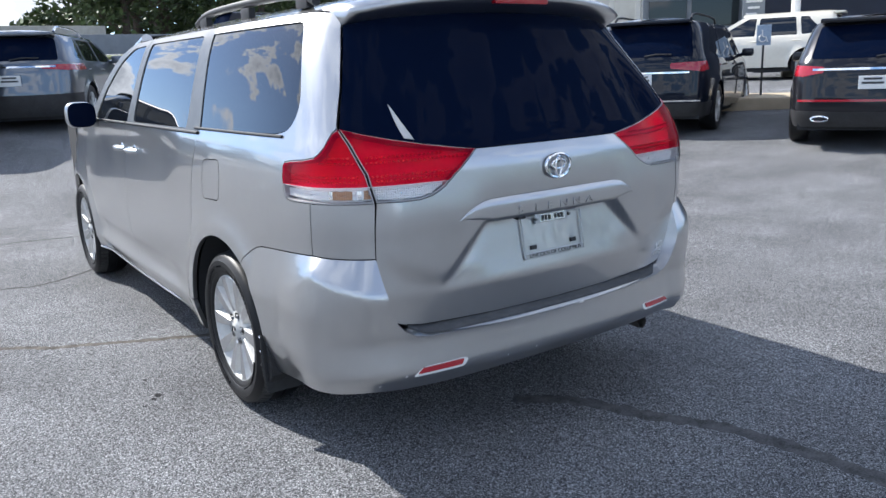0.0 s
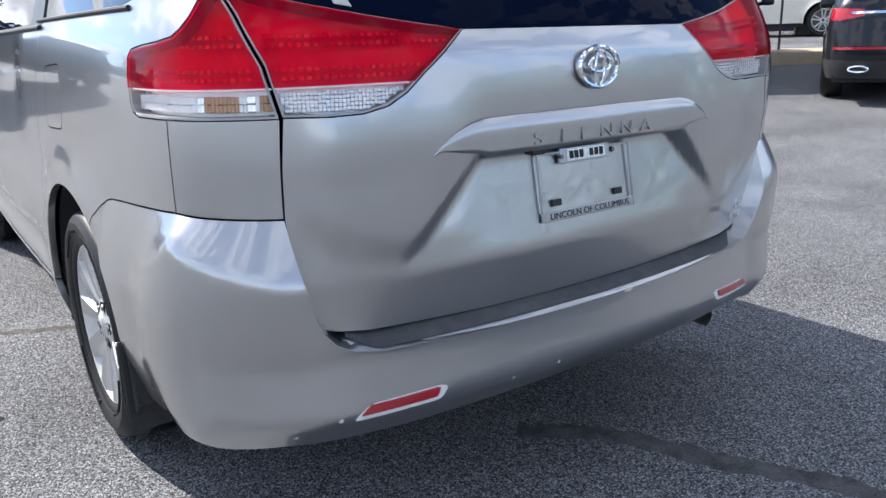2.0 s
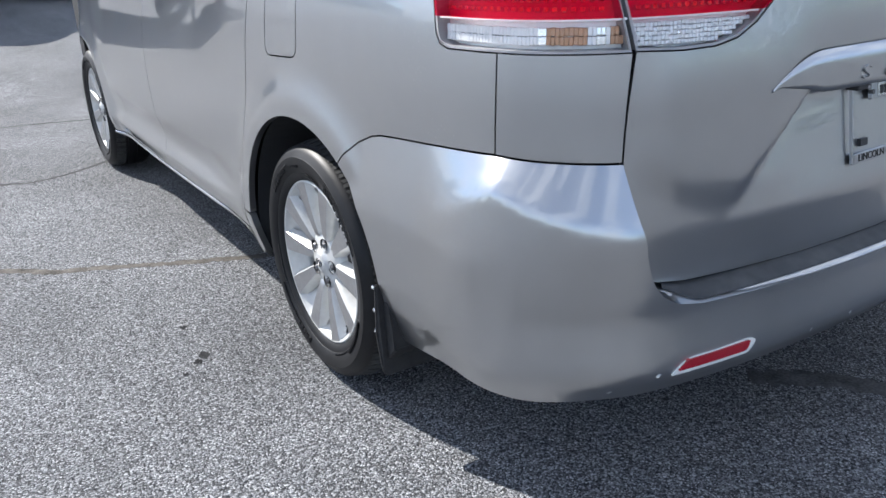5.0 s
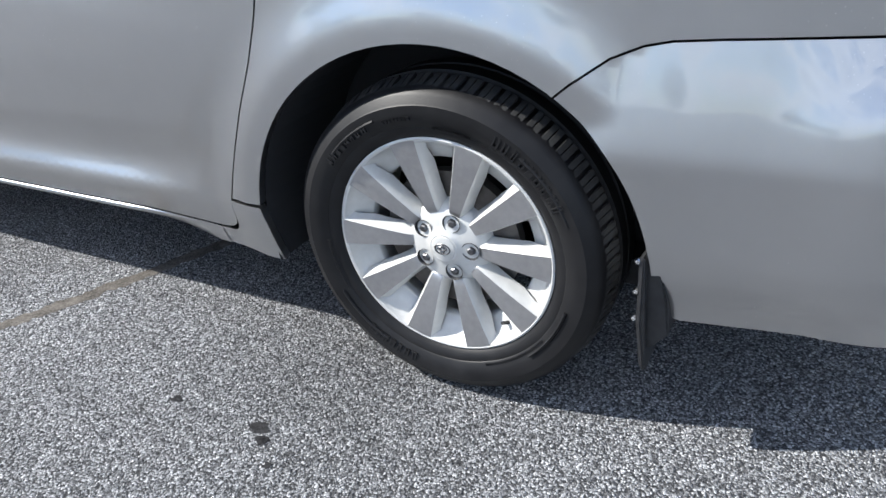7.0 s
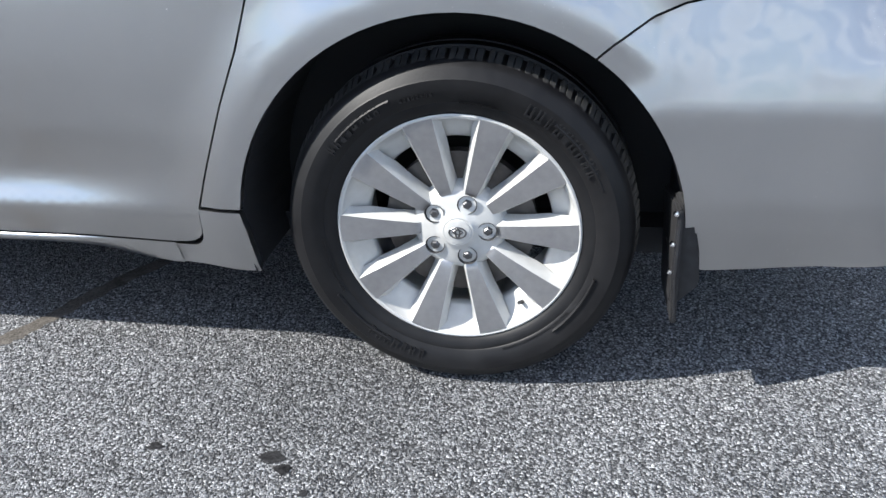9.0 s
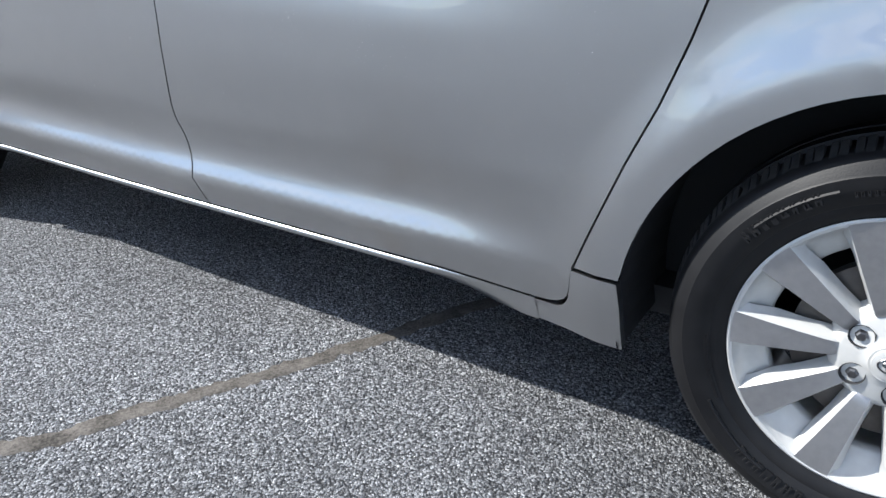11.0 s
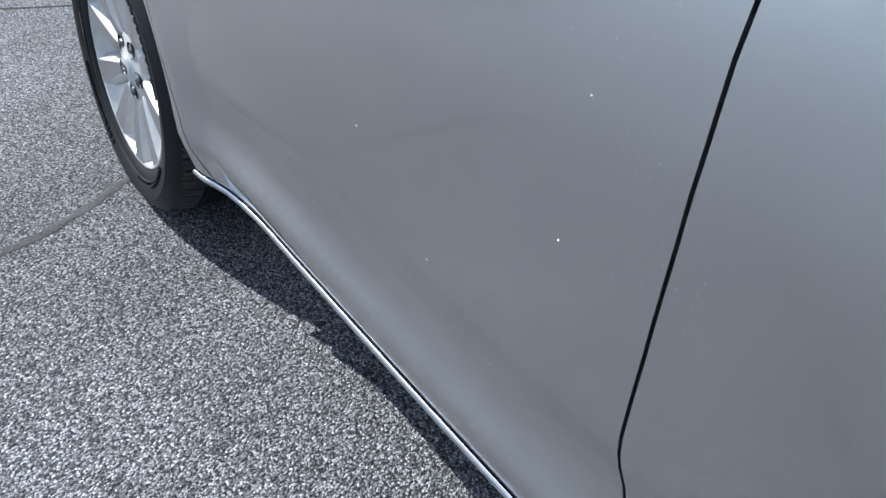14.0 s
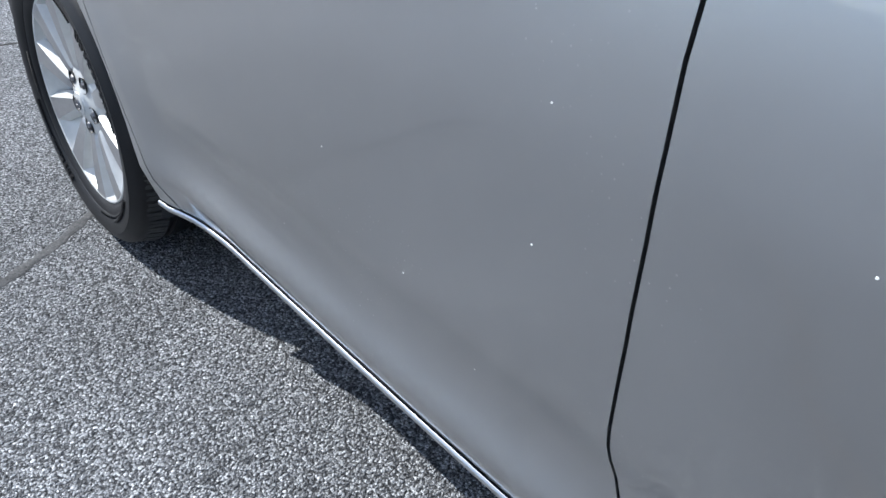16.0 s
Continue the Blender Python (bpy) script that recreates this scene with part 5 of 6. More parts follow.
def suv(name, label, m, L, W, H, mat, belt, lamp, lower=BLACK, rails=True, strip=0.0, bar=None, plate=True, group="parked vehicles", exhaust=False, wiper=True, clad=0.46):
    """A parked estate car or off-roader, its tail at y = 0, forward to +y; lamp: outline of the left tail lamp in (x, z)."""
    car = thing(name, label, "car", group)
    car.matrix_basis = m
    hw, R = W / 2, 0.365
    hubs = (1.0, L - 0.92)
    plan = [(0, 0.02), (-0.5 * hw, 0.045), (-0.80 * hw, 0.11), (-0.93 * hw, 0.26), (-0.985 * hw, 0.7), (-hw, 1.4), (-hw, L * 0.6), (-0.975 * hw, L - 0.95), (-0.88 * hw, L - 0.42), (-0.5 * hw, L - 0.08), (0, L - 0.02)]
    side = [(0.16, -0.08), (0.42, -0.015), (0.62, -0.004), (0.80, 0.0), (belt - 0.12, -0.012), (belt, -0.045), (belt + 0.04, -0.065), (H - 0.16, -0.20), (H - 0.09, -0.25), (H, -0.3)]
    rear = [(0.16, 0.10), (0.40, 0.015), (0.55, 0.0), (0.78, 0.02), (belt - 0.1, 0.035), (belt, 0.06), (H - 0.10, 0.36), (H, 0.42)]
    front = [(0.16, -0.10), (0.5, 0.0), (0.8, -0.03), (1.0, -0.16), (2.2, -0.16)]

    def relief(x, y, z):
        d = 0.0
        for h in hubs:
            d = d + 0.022 * (1 - step(0.41, 0.50, np.hypot(y - h, z - R)))
        return d * step(hw * 0.85, hw * 0.93, np.abs(x))

    sh = Shell(plan, lambda y, z: curve1(side, z), rear, front, hw, relief, (0.3, 1.3, L - 1.6, L - 0.4))
    S, Q = sh.sided, sh.reared
    e = sh.end - 0.02

    def arch(h):
        return [(h + 0.415 * math.cos(a), R + 0.415 * math.sin(a)) for a in np.linspace(math.pi + 0.12, -0.12, 15)]

    lowl = np.concatenate([Q([(-1e-5, 0.30), (-hw * 0.7, 0.28)]), S([(0.5, 0.27)]), S(arch(hubs[0])), S(arch(hubs[1])), [(e, 0.30)]])
    topl = np.concatenate([[(e, 0.92)], S([(L - 0.35, 0.97), (L - 0.9, 1.05), (L - 1.42, belt)]), S([(L * 0.4, belt)]), Q([(-hw * 0.8, belt), (-1e-5, belt)])])
    ring = np.concatenate([lowl[1:], topl[:-1], mirrored(topl[:-1]), mirrored(lowl[1:])])
    body = skin(sh, "body", ring, mat, car, 0.07, gap=0.0)
    zt = H - 0.10
    up = np.concatenate([S([(L - 1.42, belt), (L - 1.75, belt + 0.22), (L - 2.25, zt)]), S([(L * 0.35, zt)]), Q([(-hw * 0.5, zt)])])
    base = np.concatenate([Q([(-hw * 0.5, belt)]), S([(0.9, belt), (L * 0.4, belt)])])
    band = np.concatenate([base, up, mirrored(up), mirrored(base)])
    b2, z2 = belt + 0.035, zt - 0.045
    wins = [rounded(S([(L - 2.52, b2), (L - 1.62, b2), (L - 2.02, b2 + 0.24), (L - 2.36, z2), (L - 2.54, z2)]), 0.02),
            rounded(S([(L - 3.50, b2), (L - 2.60, b2), (L - 2.62, z2), (L - 3.44, z2)]), 0.03),
            rounded(S([(0.62, b2 + 0.05), (L - 3.60, b2), (L - 3.54, z2), (1.02, z2)]), 0.05)]
    back = rounded(Q([(-hw * 0.74, b2), (hw * 0.74, b2), (hw * 0.64, z2), (-hw * 0.64, z2)]), 0.05)
    allw = wins + [mirrored(w) for w in wins]
    top = skin(sh, "cabin", band, mat, car, 0.07, allw + [back], gap=0.0)
    for w in allw:
        skin(sh, "window_pane", w, GLASS, top, 0.08, off=-0.004, gap=0.0, depth=0.0)
    skin(sh, "rear_window", back, PRIVACY, top, 0.08, off=-0.004, gap=0.0, depth=0.0)
    # roof, windscreen, bonnet
    ys = np.linspace(0.40, L - 2.2, 20)
    ex = np.abs(sh.at(S(np.stack([ys, 0 * ys + zt], -1))[:, 0], 0 * ys + zt)[0][:, 0])
    V = [(u * w, y, zt + 0.10 * (1 - abs(u) ** 3) * (1 - 0.5 * max(0, (0.8 - y) / 0.5) ** 2)) for y, w in zip(ys, ex) for u in np.linspace(-1, 1, 21)]
    F = [(i * 21 + j, i * 21 + j + 1, (i + 1) * 21 + j + 1, (i + 1) * 21 + j) for i in range(19) for j in range(20)]
    child("roof", mesh_of("roof", V, F, mat), car)
    V = [(u * (0.72 * hw + 0.10 * hw * t), L - 2.22 + 0.86 * t - 0.06 * u * u, zt + 0.06 * (1 - u * u) * (1 - t) - (zt - belt) * t) for t in np.linspace(0, 1, 9) for u in np.linspace(-1, 1, 13)]
    F = [(i * 13 + j, i * 13 + j + 1, (i + 1) * 13 + j + 1, (i + 1) * 13 + j) for i in range(8) for j in range(12)]
    child("windscreen", mesh_of("windscreen", V, F, GLASS), car)
    V = [(u * hw * (0.86 - 0.30 * t ** 2.5), L - 1.40 + 1.34 * t, belt + 0.02 - 0.17 * t ** 1.6 + 0.04 * (1 - u * u)) for t in np.linspace(0, 1, 12) for u in np.linspace(-1, 1, 13)]
    F = [(i * 13 + j, i * 13 + j + 1, (i + 1) * 13 + j + 1, (i + 1) * 13 + j) for i in range(11) for j in range(12)]
    child("bonnet", mesh_of("bonnet", V, F, mat), car)
    # spoiler lip over the rear window
    bm = bmesh.new()
    add_box(bm, (-hw * 0.66, 0.24, zt - 0.01), (hw * 0.66, 0.52, zt + 0.045), 0.02)
    part("roof_spoiler", bm, mat, car, smooth=True)
    # tail lamps, dark lower bumper, strips, plate
    for q in (lambda a: a, mirrored):
        skin(sh, "tail_lamp", q(rounded(Q(lamp), 0.02)), REDREF, car, 0.05, off=0.006, gap=0.0, depth=0.012, label="red tail lamp")
        skin(sh, "lower_cladding", q(np.concatenate([Q([(-hw * 0.3, 0.27), (-hw * 0.3, clad), (-hw * 0.85, clad + 0.01)]), S([(0.55, clad + 0.02), (0.55, 0.26)])])), lower, car, 0.07, off=0.006, gap=0.0)
    skin(sh, "rear_valance", Q([(-hw * 0.3, 0.27), (hw * 0.3, 0.27), (hw * 0.3, clad), (-hw * 0.3, clad)]), lower, car, 0.07, off=0.006, gap=0.0)
    if strip:
        skin(sh, "bright_strip", Q([(-hw * 0.70, strip - 0.012), (hw * 0.70, strip - 0.012), (hw * 0.70, strip + 0.014), (-hw * 0.70, strip + 0.014)]), CHROME, car, 0.08, off=0.008, gap=0.0, label="bright metal strip across the tail")
    if bar:
        skin(sh, "bumper_strip", Q([(-hw * 0.86, bar[0] - bar[1]), (hw * 0.86, bar[0] - bar[1]), (hw * 0.86, bar[0] + bar[1]), (-hw * 0.86, bar[0] + bar[1])]), bar[2], car, 0.08, off=0.009, gap=0.0)
    if plate:
        y0 = sh.at(Q([(-1e-4, 0.80)])[:, 0], np.array([0.80]))[0][0][1]
        bm = bmesh.new()
        add_box(bm, (-0.155, y0 - 0.022, 0.74), (0.155, y0 - 0.008, 0.90), 0.004)
        pl = part("number_plate", bm, WHITE, car, "white dealer plate with unreadable print")
        for z, a in ((0.865, 0.10), (0.815, 0.12)):
            bm = bmesh.new()
            add_box(bm, (-a, y0 - 0.0255, z - 0.014), (a, y0 - 0.021, z + 0.012))
            part("print_bar", bm, PAD, pl)
    if wiper:
        yw = sh.at(Q([(-1e-4, belt + 0.06)])[:, 0], np.array([belt + 0.06]))[0][0][1]
        bm = bmesh.new()
        tube(bm, [(0.02, yw - 0.03, belt + 0.05), (0.20, yw - 0.015, belt + 0.075), (0.42, yw + 0.02, belt + 0.07)], 0.012, 6)
        part("rear_wiper", bm, BLACK, car)
    if exhaust:
        for sg in (-1, 1):
            bm = bmesh.new()
            tube(bm, [(sg * (hw * 0.58 + 0.10 * math.cos(t)), 0.03, 0.375 + 0.032 * math.sin(t)) for t in np.linspace(0, 2 * math.pi, 29)], 0.012, 6, False)
            part("exhaust_finisher", bm, CHROME, car, smooth=True)
            bm = bmesh.new()
            add_box(bm, (sg * hw * 0.58 - 0.095, 0.035, 0.345), (sg * hw * 0.58 + 0.095, 0.06, 0.405), 0.01)
            part("exhaust_opening", bm, DARK, car)
    for sg in (-1, 1):
        if rails:
            bm = bmesh.new()
            xr = 0.60 * hw / 0.95 * 0.95
            zr = zt + 0.075
            tube(bm, [(sg * xr, 0.62, zr - 0.01), (sg * xr, 0.74, zr + 0.055), (sg * xr, 1.0, zr + 0.075), (sg * xr, L - 2.9, zr + 0.07), (sg * xr, L - 2.5, zr + 0.045), (sg * xr, L - 2.35, zr - 0.02)], 0.018, 8)
            part("roof_rail", bm, CHROME if rails == 2 else BLACK, car, smooth=True)
        bm = bmesh.new()
        add_box(bm, (-hw - 0.20, L - 1.86, belt + 0.01), (-hw + 0.0, L - 1.74, belt + 0.15), 0.04, Matrix.Diagonal((sg, 1, 1, 1)))
        tube(bm, [(-sg * (hw - 0.08), L - 1.76, belt + 0.03), (-sg * (hw + 0.02), L - 1.80, belt + 0.05)], 0.03, 8)
        part("door_mirror", bm, mat, car, smooth=True)
        for y in (L - 2.55, L - 3.5):
            bm = bmesh.new()
            px = sh.at(S([(y, belt - 0.10)])[:, 0], np.array([belt - 0.10]))[0][0][0]
            tube(bm, [(-sg * (px - 0.0), y - 0.09, belt - 0.10), (-sg * (px - 0.03), y, belt - 0.10), (-sg * px, y + 0.09, belt - 0.10)], 0.013, 8)
            part("handle", bm, mat, car, smooth=True)
        for h in hubs:
            bm = bmesh.new()
            n = 20
            rg = [(h + 0.42 * math.cos(a), R + 0.42 * math.sin(a)) for a in np.linspace(-0.2, math.pi + 0.2, n)]
            o = [bm.verts.new((sg * (hw - 0.02), y, z)) for y, z in rg]
            i = [bm.verts.new((sg * (hw - 0.32), y, z)) for y, z in rg]
            for k in range(n - 1):
                bm.faces.new((o[k], o[k + 1], i[k + 1], i[k]))
            bm.faces.new(i)
            part("wheel_housing", bm, DARK, car)
            small_wheel(car, pose(sg * (hw - 0.015), h, R, 0, 0, 0 if sg < 0 else 180), R)
    bm = bmesh.new()
    add_box(bm, (-hw * 0.85, 0.2, 0.22), (hw * 0.85, L - 0.25, 0.30))
    part("underbody", bm, DARK, car)
    bm = bmesh.new()
    add_box(bm, (-hw * 0.84, 0.35, belt - 0.06), (hw * 0.84, L - 1.5, belt - 0.04))
    for y in (L - 2.75, L - 3.6):
        for x in (-0.38, 0.38):
            add_box(bm, (x - 0.22, y, belt - 0.1), (x + 0.22, y + 0.12, belt + 0.16), 0.04)
            add_box(bm, (x - 0.11, y + 0.01, belt + 0.16), (x + 0.11, y + 0.1, belt + 0.34), 0.03)
    part("cabin_floor", bm, DARK, car)
    return car


def heading(x, y, h, local=(0, 0)):
    """The pose of a car whose local point stands at x, y, heading h degrees clockwise from +y."""
    m = Matrix.Rotation(radians(-h), 4, "Z")
    o = m @ Vector((*local, 0))
    return Matrix.Translation((x - o.x, y - o.y, float(rise(x, y)))) @ m


NAVY = paint("navy_paint", (0.004, 0.007, 0.016), 0.0, 0.3)
GRAPHITE = paint("graphite_paint", (0.016, 0.016, 0.020), 0.3, 0.3)
for m in (NAVY, GRAPHITE):
    m.node_tree.nodes["Principled BSDF"].inputs["Specular IOR Level"].default_value = 0.1
    m.node_tree.nodes["Principled BSDF"].inputs["Coat IOR"].default_value = 1.38
PEARL = material("white_paint", (0.74, 0.72, 0.66), 0.3, 0.0, 1.0, 0.03)
grain(PEARL, (0.72, 0.68, 0.58), (0.78, 0.74, 0.64), 12)
# silver darkened so the paint itself carries the shade of the car's near side
SHADED_SILVER = paint("shaded_silver_paint", (0.10, 0.115, 0.14))

suv("estate_car", "glossy navy off-roader with black roof rails parked in a row", heading(8.72, 5.56, 64, (0.93, 1.0)), 5.03, 1.98, 1.76, NAVY, 1.12,
    [(-0.42, 0.98), (-0.42, 1.06), (-0.90, 1.08), (-0.93, 0.96), (-0.86, 0.93)], rails=1, strip=0.92, bar=(0.50, 0.012, CHROME))
suv("estate_car", "dark graphite off-roader with a red bumper strip and white dealer plate", heading(8.33, 3.94, 64, (-0.90, 1.0)), 4.83, 1.94, 1.67, GRAPHITE, 1.08,
    [(-0.55, 0.95), (-0.55, 1.02), (-0.88, 1.05), (-0.90, 0.92), (-0.80, 0.90)], rails=0, strip=0.985, bar=(0.60, 0.014, REDREF), exhaust=True)
suv("estate_car", "cream white estate car parked broadside by the showroom", heading(16.4, 8.5, -24, (-0.93, 1.0)), 4.75, 1.90, 1.66, PEARL, 1.05,
    [(-0.50, 0.90), (-0.50, 0.98), (-0.86, 1.02), (-0.88, 0.90)], rails=0)
suv("estate_car", "silver off-roader, shade put into its paint, with raised roof rails and dark bumper", heading(0.42, 11.2, 24, (0.90, 0.25)), 4.60, 1.86, 1.60, SHADED_SILVER, 1.08,
    [(-0.45, 0.99), (-0.45, 1.04), (-0.88, 1.07), (-0.91, 0.97), (-0.82, 0.96)], rails=2, strip=1.02, clad=0.60)


# ---------- marks on the asphalt ----------
TAR_PALE = grain(material("aged_crack_sealant", (0.10, 0.09, 0.08), 0.95, spec=0.1), (0.045, 0.042, 0.038), (0.17, 0.155, 0.14), 150, 0.8, 230, dist=0.002)
TAR_FAINT = grain(material("faded_crack_sealant", (0.08, 0.08, 0.08), 0.95, spec=0.1), (0.045, 0.045, 0.046), (0.13, 0.13, 0.132), 130, 0.9, 230, dist=0.002)
TAR_DARK = grain(material("dark_crack_sealant", (0.04, 0.04, 0.04), 0.9, spec=0.15), (0.018, 0.018, 0.018), (0.085, 0.082, 0.078), 130, 0.9, 230, dist=0.002)


OIL = grain(material("oil_stain", (0.02, 0.02, 0.02), 0.8, spec=0.1), (0.006, 0.006, 0.007), (0.040, 0.040, 0.042), 160, 0.8, 230, dist=0.002)


def sealed_crack(line, width, mat, label, seed):
    """A poured strip with a ragged edge, a few millimetres thick."""
    rnd = random.Random(seed)
    p = spline2(line, 14)
    V = []
    for i, (x, y) in enumerate(p):
        d = p[min(i + 1, len(p) - 1)] - p[max(i - 1, 0)]
        d = d / np.linalg.norm(d)
        n = np.array((-d[1], d[0]))
        a, b = (width / 2 * (1 + 0.28 * noise.noise((i * 0.23, k * 7 + seed, 0)) + rnd.uniform(-0.28, 0.28)) for k in (0, 1))
        x, y = x + 0.2 * width * noise.noise((i * 0.11, seed, 3)), y + 0.2 * width * noise.noise((i * 0.11, seed, 9))
        for o, z in ((a, 0.0002), (a * 0.8, 0.0016), (-b * 0.8, 0.0016), (-b, 0.0002)):
            V.append((x + n[0] * o, y + n[1] * o, z + float(rise(x, y))))
    F = [(i * 4 + j, i * 4 + j + 1, (i + 1) * 4 + j + 1, (i + 1) * 4 + j) for i in range(len(p) - 1) for j in range(3)]
    me = mesh_of("crack_sealant", V, F, mat)
    return tagged(new("crack_sealant", me), label, "sealed crack", kind="structure")


sealed_crack([(-3.0, 3.35), (-2.3, 2.95), (-1.70, 2.60), (-1.50, 2.44), (-1.32, 2.36), (-1.18, 2.28), (-1.0, 2.19), (-0.82, 2.11), (-0.4, 1.92), (0.2, 1.7)], 0.048, TAR_PALE, "pale worn strip of sealant over a crack", 1)
sealed_crack([(-3.2, 4.3), (-2.3, 4.16), (-1.56, 4.06), (-1.43, 4.0), (-1.27, 4.03), (-1.10, 4.11), (-0.9, 4.25), (-0.4, 4.42)], 0.030, TAR_FAINT, "thin dark strip of sealant over a crack", 2)
sealed_crack([(-4.0, 6.5), (-2.4, 6.05), (-1.15, 5.85), (-0.86, 5.76), (0.0, 5.6), (1.4, 5.5)], 0.022, TAR_DARK, "thin dark crack line across the lot", 3)
sealed_crack([(0.0, 0.30), (0.10, 0.22), (0.18, 0.135), (0.34, -0.18), (0.51, -0.59), (0.55, -1.04), (0.60, -1.6), (0.75, -2.6)], 0.085, TAR_FAINT, "dark sealant strip curving out behind the van", 4)
for k, (x, y, r) in enumerate(((-1.228, 1.385, 0.022), (-1.255, 1.355, 0.016), (-1.225, 1.62, 0.014), (-1.31, 1.30, 0.010))):
    bm = bmesh.new()
    c = bm.verts.new((x, y, 0.003))
    rg = [bm.verts.new((x + r * (0.8 + 0.6 * noise.noise((a, k, 1))) * math.cos(a), y + 1.3 * r * (0.8 + 0.6 * noise.noise((a, k, 5))) * math.sin(a), 0.0008)) for a in np.linspace(0, 2 * math.pi, 17)[:-1]]
    for i in range(16):
        bm.faces.new((c, rg[i], rg[(i + 1) % 16]))
    me = bpy.data.meshes.new("oil_spot")
    bm.to_mesh(me)
    bm.free()
    me.materials.append(OIL)
    tagged(new("oil_spot", me), "small dark oily spot on the asphalt", "stain", kind="structure")

# ---------- the far side of the lot ----------
CONCRETE = grain(material("pale_concrete", (0.38, 0.36, 0.32), 0.85), (0.30, 0.285, 0.25), (0.44, 0.42, 0.37), 4, 0.3, 40)
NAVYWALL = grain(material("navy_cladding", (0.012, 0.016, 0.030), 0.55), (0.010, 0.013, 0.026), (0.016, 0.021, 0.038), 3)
GREYWALL = grain(material("grey_cladding", (0.20, 0.22, 0.24), 0.6), (0.17, 0.19, 0.21), (0.23, 0.25, 0.27), 3)
TAN = grain(material("tan_concrete", (0.46, 0.38, 0.27), 0.85), (0.40, 0.33, 0.23), (0.52, 0.43, 0.31), 4)
CREAM = grain(material("cream_render", (0.62, 0.60, 0.54), 0.8), (0.56, 0.54, 0.48), (0.66, 0.64, 0.58), 3)
SHOPGLASS = material("shop_glass", (0.02, 0.028, 0.032), 0.03, spec=0.6)
GRASS = grain(material("dry_grass", (0.13, 0.15, 0.06), 0.9), (0.09, 0.11, 0.04), (0.20, 0.21, 0.10), 6, 0.6, 30, dist=0.02)
BARK = grain(material("bark", (0.09, 0.07, 0.05), 0.9), (0.06, 0.045, 0.035), (0.13, 0.10, 0.08), 12, 0.6, 40, dist=0.01)
LEAF = material("tree_leaf", (0.06, 0.09, 0.03), 0.55)
ln_, ll_ = LEAF.node_tree.nodes, LEAF.node_tree.links
lg, lr = ln_.new("ShaderNodeNewGeometry"), ln_.new("ShaderNodeValToRGB")
lr.color_ramp.elements[0].color, lr.color_ramp.elements[1].color = (0.030, 0.050, 0.020, 1), (0.105, 0.145, 0.045, 1)
ll_.new(lg.outputs["Random Per Island"], lr.inputs["Fac"])
ll_.new(lr.outputs["Color"], ln_["Principled BSDF"].inputs["Base Color"])


def tree(x, y, h, r, seed, n=7000, leaf=0.24):
    rnd = random.Random(seed)
    t = thing("tree", "leafy green tree at the edge of the lot", "tree", "trees along the road")
    t.matrix_basis = pose(x, y, float(rise(x, y)))
    bm = bmesh.new()
    tube(bm, [(0, 0, -0.2), (0.05, 0.03, h * 0.25), (-0.05, 0.1, h * 0.55), (0.05, 0, h * 0.85)], [h * 0.028, h * 0.022, h * 0.014, h * 0.004], 10)
    tips = []
    for k in range(11):
        a, z0 = rnd.uniform(0, 6.28), h * rnd.uniform(0.10, 0.55)
        l = r * rnd.uniform(0.6, 0.95)
        q = (math.cos(a) * l, math.sin(a) * l, z0 + h * rnd.uniform(0.12, 0.35))
        tube(bm, [(0, 0, z0), (q[0] * 0.5, q[1] * 0.5, z0 + (q[2] - z0) * 0.65), q], [h * 0.012, h * 0.008, h * 0.003], 6)
        tips.append((q, r * rnd.uniform(0.28, 0.46)))
    for k in range(22):
        a, e = rnd.uniform(0, 6.28), rnd.uniform(0.1, 0.9) ** 0.5
        tips.append(((math.cos(a) * r * e * 0.75, math.sin(a) * r * e * 0.75, h * rnd.uniform(0.14, 0.93)), r * rnd.uniform(0.22, 0.42)))
    part("trunk", bm, BARK, t, smooth=True)
    V, F = [], []
    for k in range(n):
        (cx, cy, cz), cr = rnd.choice(tips)
        d = Vector((rnd.gauss(0, 1), rnd.gauss(0, 1), rnd.gauss(0, 0.8))).normalized() * cr * rnd.uniform(0.55, 1.05)
        c = Vector((cx, cy, cz)) + d
        u = Vector((rnd.gauss(0, 1), rnd.gauss(0, 1), rnd.gauss(0, 0.6))).normalized()
        w = u.cross(Vector((rnd.gauss(0, 1), rnd.gauss(0, 1), rnd.gauss(0, 1)))).normalized()
        s = leaf * rnd.uniform(0.5, 1.2)
        i = len(V)
        V += [c - u * s, c - w * s * 0.45 + Vector((0, 0, -0.05 * s)), c + u * s, c + w * s * 0.45]
        F.append((i, i + 1, i + 2, i + 3))
    child("crown", mesh_of("crown", V, F, LEAF, False), t)
    return t


trees = [tree(9.8, 46, 9.0, 4.6, 1), tree(11.5, 50, 12, 6.0, 2), tree(18.5, 47, 11, 5.6, 3)]
spots = [(0, -1.5, 55, 0.8, 40), (1, 15.5, 58, 1.1, 100), (2, 24.5, 52, 1.15, 200), (0, 30, 56, 1.2, 80), (1, 37, 50, 1.0, 150), (1, 26, 40, 0.5, 30),
         (0, -74, 60, 0.9, 10), (1, -84, 76, 0.9, 60), (2, -66, 92, 1.0, 120), (1, -50, 104, 1.0, 210), (0, -30, 112, 1.0, 300), (2, -98, 44, 0.9, 15), (0, -104, 12, 0.9, 95), (1, -108, -12, 1.0, 170)]
for k, x, y, s, a in spots:
    copy_thing(trees[k], pose(x, y, float(rise(x, y)), 0, 0, a) @ Matrix.Diagonal((s, s, s, 1)))

